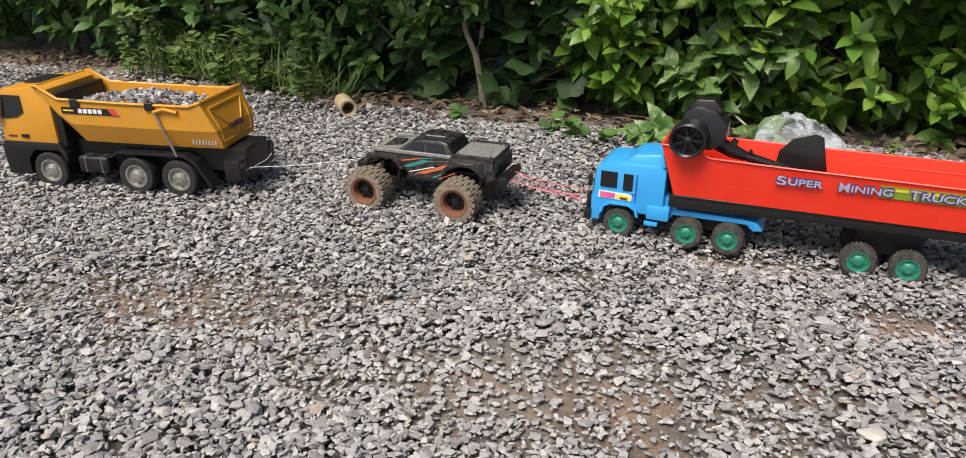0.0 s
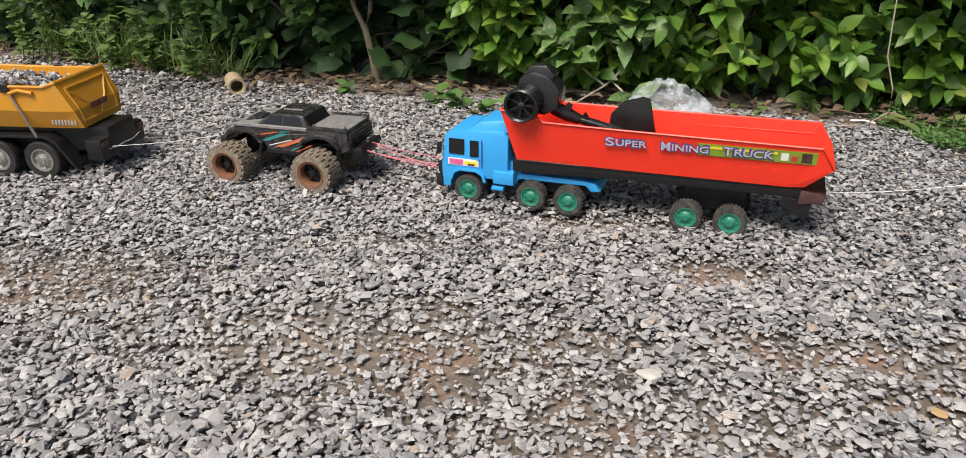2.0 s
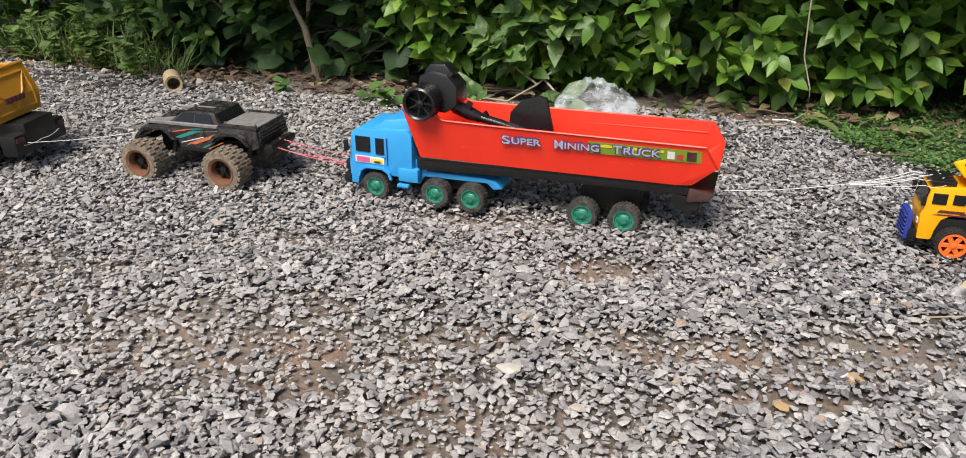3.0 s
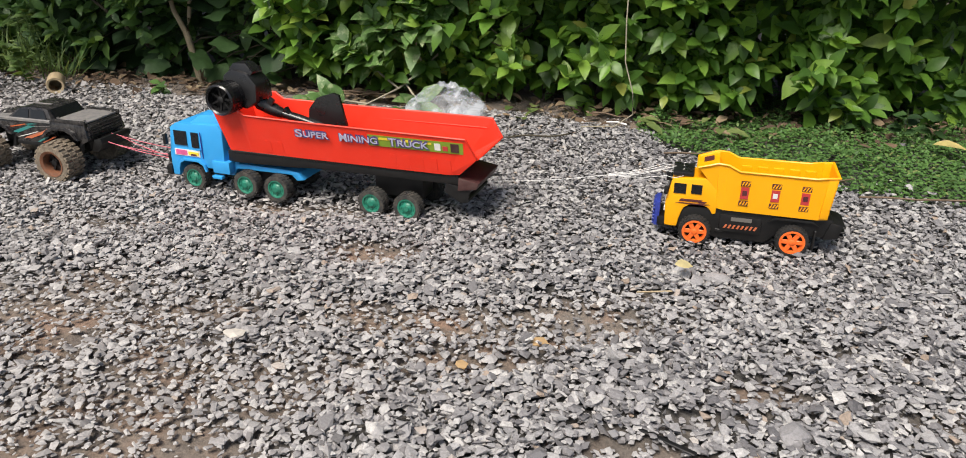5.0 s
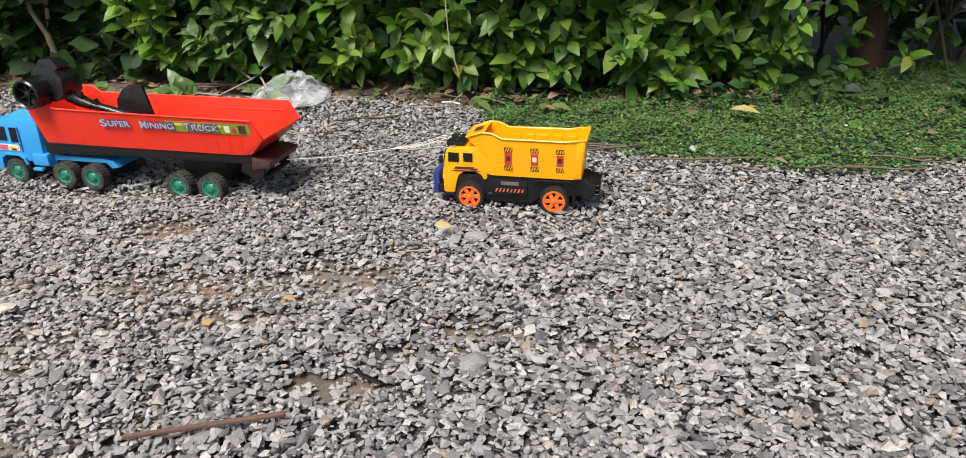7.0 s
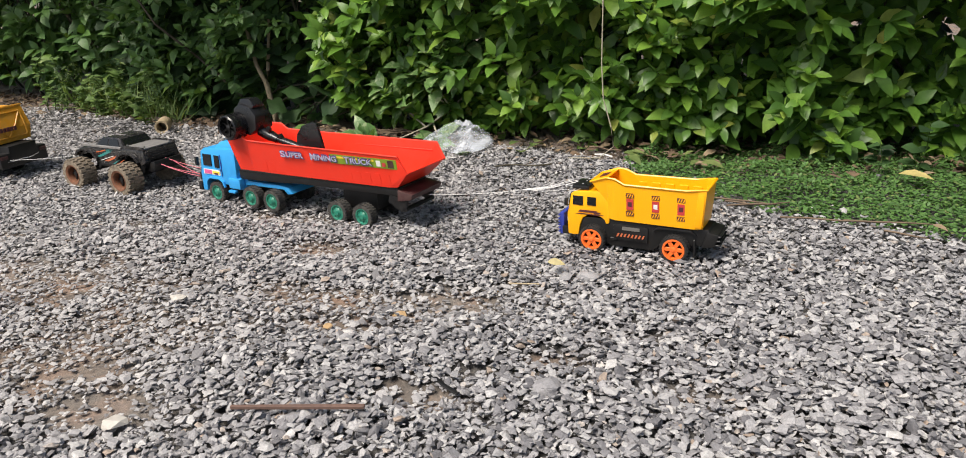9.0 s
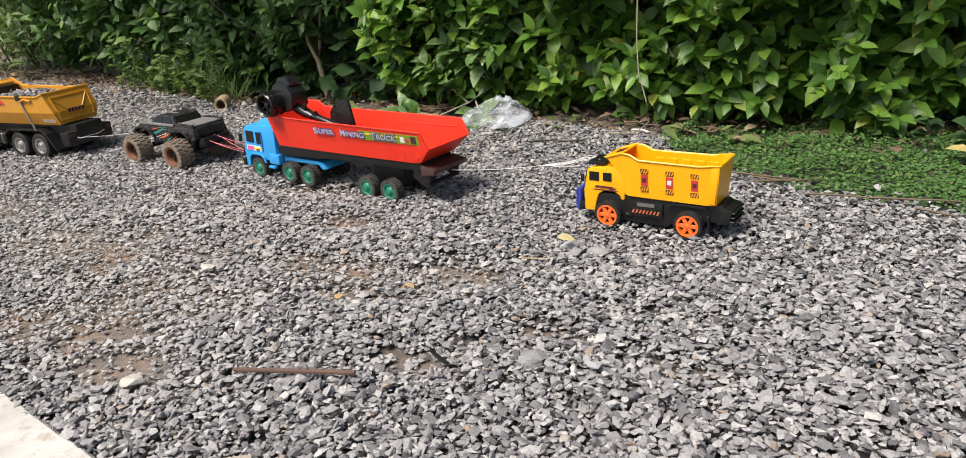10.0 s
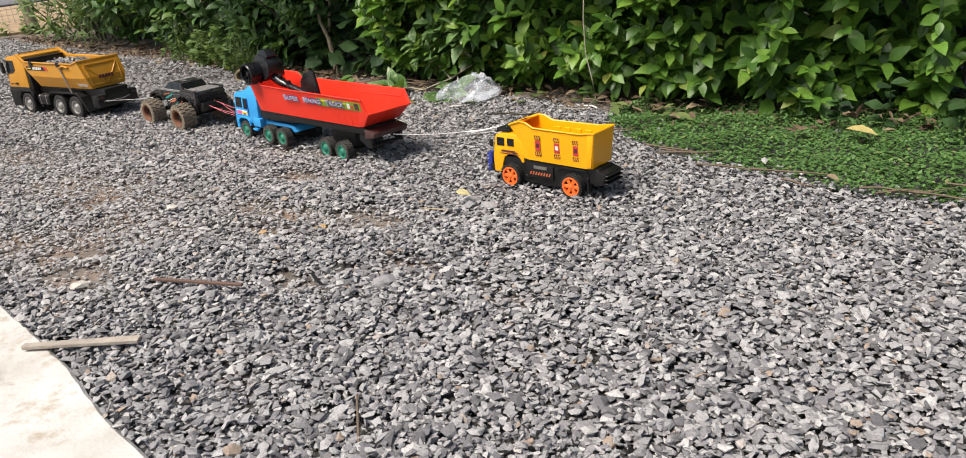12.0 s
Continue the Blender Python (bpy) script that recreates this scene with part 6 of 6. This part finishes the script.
for k, (x, y) in enumerate(((-0.775, 0.442), (-0.76, 0.43), (-0.785, 0.425), (-0.77, 0.415))):
    ob = rock(x, y, 0.016, 530 + k, STONE_ONE, "small grey chip on the concrete apron", 0.6, 50 * k)
    ob.location.z += 0.024

curl = [(-0.4 + 0.024 * math.cos(a_ / 3), 1.575 + 0.018 * math.sin(a_ / 3), 0.024 + 0.002 * math.sin(a_)) for a_ in range(0, 15)]
tagged(part("string_loop", tube(curl, 0.0013, 6), STRING), "loose curl of white string on gravel", "string")
hose = [(-0.85 + 0.0226 * k, 2.06 + 0.0076 * k + 0.012 * math.sin(k * 0.9), 0.02) for k in range(8)]
tagged(part("thin_stick", tube(hose, 0.0025, 6), STEM), "dark curved twig lying on gravel", "twig", "twigs")


def fallen(x, y, s, template, material, label, rz, z=None, group="fallen leaves", tilt=8):
    me = tri_mesh("fallen_leaf", template[0] * s, template[1], material, True)
    ob = new("fallen_leaf", me)
    ob.matrix_world = pose(x, y, float(ground_z(np.array(x), np.array(y))) + 0.02 if z is None else z, tilt, -6, rz)
    return tagged(ob, label, "leaf", group)


M_GREENFALL = varied("fallen_green_leaf", [(0.0, (0.1, 0.16, 0.045)), (1.0, (0.2, 0.25, 0.085))], 0.5, source="object", fine=60, bumps=0.3, through_light=0.2)
M_YELFALL = varied("fallen_yellow_leaf", [(0.0, (0.55, 0.45, 0.16)), (1.0, (0.6, 0.52, 0.28))], 0.6, source="object", fine=60, bumps=0.3, through_light=0.2)
fallen(-0.97, 2.2, 0.055, ROUND[0], M_GREENFALL, "yellow-green leaf lying on gravel", 200)
fallen(-0.502, 1.33, 0.034, OVATES[1], M_YELFALL, "pale yellow leaf lying on a stone", 10, 0.042, tilt=25)
fallen(-1.2, 2.12, 0.075, OVATES[4], M_YELFALL, "pale cream leaf standing on gravel", 120, 0.03, tilt=50)
fallen(0.2, 2.08, 0.08, OVATES[0], M_YELFALL, "pale dry leaf on ground cover", -15, 0.04)
r = np.random.default_rng(120)
for k in range(14):
    x = r.uniform(-0.9, -0.2)
    fallen(x, float(hedge_y(x)) - r.uniform(0.02, 0.16), r.uniform(0.04, 0.075), OVATES[k % 5], M_GREENFALL, "limp pale green leaf fallen beside the hedge", r.uniform(0, 360), 0.022 + 0.01 * r.random())
for k in range(52):
    x = r.uniform(-2.6, 1.5)
    y = float(hedge_y(x)) - abs(r.normal(0, 0.1)) + 0.05
    if x > -0.4:
        y = float(grass_front(np.array(x))) + r.uniform(-0.05, 0.45)
    fallen(x, y, r.uniform(0.02, 0.05), (OVATES + ROUND)[k % 7], M_DRY, "small curled brown leaf fallen on the ground", r.uniform(0, 360), 0.02 if x < -0.4 else 0.036)
for k in range(26):
    x = r.uniform(-1.9, 1.2)
    y = float(hedge_y(x)) - abs(r.normal(0, 0.08)) + 0.06 if x < -0.4 else float(grass_front(np.array(x))) + r.normal(0, 0.03)
    a_, L = r.uniform(-0.5, 0.5), r.uniform(0.06, 0.2)
    pts = [(x + L * (u - 0.5) * math.cos(a_), y + L * (u - 0.5) * math.sin(a_) + 0.006 * math.sin(7 * u), 0.022 + 0.006 * r.random()) for u in (0, 0.33, 0.66, 1)]
    tagged(part("twig", tube(pts, [0.0026, 0.0024, 0.002, 0.0012], 5), TWIG), "thin dry brown twig on leaf litter", "twig", "twigs")

# brown litter under the hedge
lit = thing("leaf_litter", pose(-1, 2.4, 0), "brown dry leaf litter under the hedge", "leaf litter", kind="stuff")
n = 2000
x = r.uniform(-6.0, 0.4, n)
y = hedge_y(x) + r.normal(0.08, 0.1, n)
axis = np.stack([r.normal(size=n), r.normal(size=n), r.normal(0, 0.15, n)], -1)
up = np.stack([r.normal(0, 0.3, n), r.normal(0, 0.3, n), np.ones(n)], -1)
foliage("dry_leaves", lit, OVATES + NARROW, (np.stack([x, y, 0.006 + 0.014 * r.random(n)], -1), frames(axis, up), r.uniform(0.02, 0.055, n)), M_DRY_I, kind="stuff").matrix_parent_inverse = lit.matrix_world.inverted()

# ---- beyond the yard: dry ground, fence and road ----
DRYG = surface("dry_grass_ground", (0.42, 0.3, 0.18), 0.95, var=0.35, fine=30, broad=3, bumps=0.8, dist=0.01)
ROADM = surface("grey_asphalt", (0.16, 0.16, 0.17), 0.9, var=0.15, fine=60, broad=2, bumps=0.4, dist=0.004)
far_pts = [(-6.9, 2.9), (-6.5, 3.85), (-6.0, 4.6), (-9.5, 8.5), (-11.0, 7.0), (-10.2, 2.6)]
tagged(part("dry_ground", loft([[(x, y, -0.03) for x, y in far_pts], [(x, y, 0.012) for x, y in far_pts]]), DRYG), "dry tan grass strip beyond the yard", "ground", kind="structure")
far_pts = [(-10.3, 1.0), (-11.6, 9.0), (-17, 11.0), (-16, 1.0)]
tagged(part("road", loft([[(x, y, -0.03) for x, y in far_pts], [(x, y, 0.02) for x, y in far_pts]]), ROADM), "grey asphalt road beyond the fence", "road", kind="structure")
fence = thing("wire_fence", pose(-7.6, 4.4, 0), "low wire fence on weathered posts beyond the yard", "fence")
WIRE = surface("galvanised_wire", (0.4, 0.39, 0.37), 0.5, metal=0.6, var=0.2)
for k in range(5):
    part("post", tube([(-0.1 * (k - 2), 0.7 * (k - 2), 0), (-0.1 * (k - 2), 0.7 * (k - 2), 0.5)], 0.02, 8), BARK, fence)
for k in range(8):
    part("wire", tube([(0.2, -1.4, 0.04 + 0.055 * k), (-0.2, 1.4, 0.04 + 0.055 * k)], 0.002, 5), WIRE, fence)
for k in range(48):
    u = -1 + k / 23.5
    part("wire", tube([(-0.2 * u, 1.4 * u, 0.02), (-0.2 * u, 1.4 * u, 0.45)], 0.0018, 5), WIRE, fence)
ftree = thing("tree", pose(-6.45, 3.78, 0), "slim leaning tree trunk at the yard's far end", "tree")
part("trunk", tube([(0.05, 0, -0.02), (0, 0, 0.15), (-0.09, 0.02, 0.5), (-0.2, 0.05, 1.3), (-0.2, 0, 2.3)], [0.05, 0.042, 0.038, 0.035, 0.03], 12), BARK, ftree, "", True)
bs = np.stack([r.normal(-0.15, 0.5, 220), r.normal(0, 0.5, 220), 2.2 + r.normal(0, 0.35, 220)], -1)
foliage("crown", ftree, OVATES, shoots(bs, r.normal(size=(220, 3)), 7, 0.12, 0.1, 1.0, 131), M_DARK)
for k in range(14):
    sapling("low green weed at the yard's far edge", -6.2 + r.normal(0, 0.4), 3.75 + r.normal(0, 0.12), r.uniform(0.04, 0.12), 18, 0.05, ROUND if k % 2 else NARROW, M_FINE, 600 + k)

# ---- single stones nearest the camera's foot ----
chip_meshes = [tri_mesh("stone", v, f, STONE_ONE) for v, f in CHIPS]
for k in range(min(300, len(singles[0]))):
    ob = new("stone", chip_meshes[k % len(CHIPS)])
    ob.parent = ground
    m3, s_ = singles[1][k], singles[2][k]
    ob.matrix_basis = Matrix([[*(m3[i] * s_), singles[0][k][i]] for i in range(3)] + [[0, 0, 0, 1]])
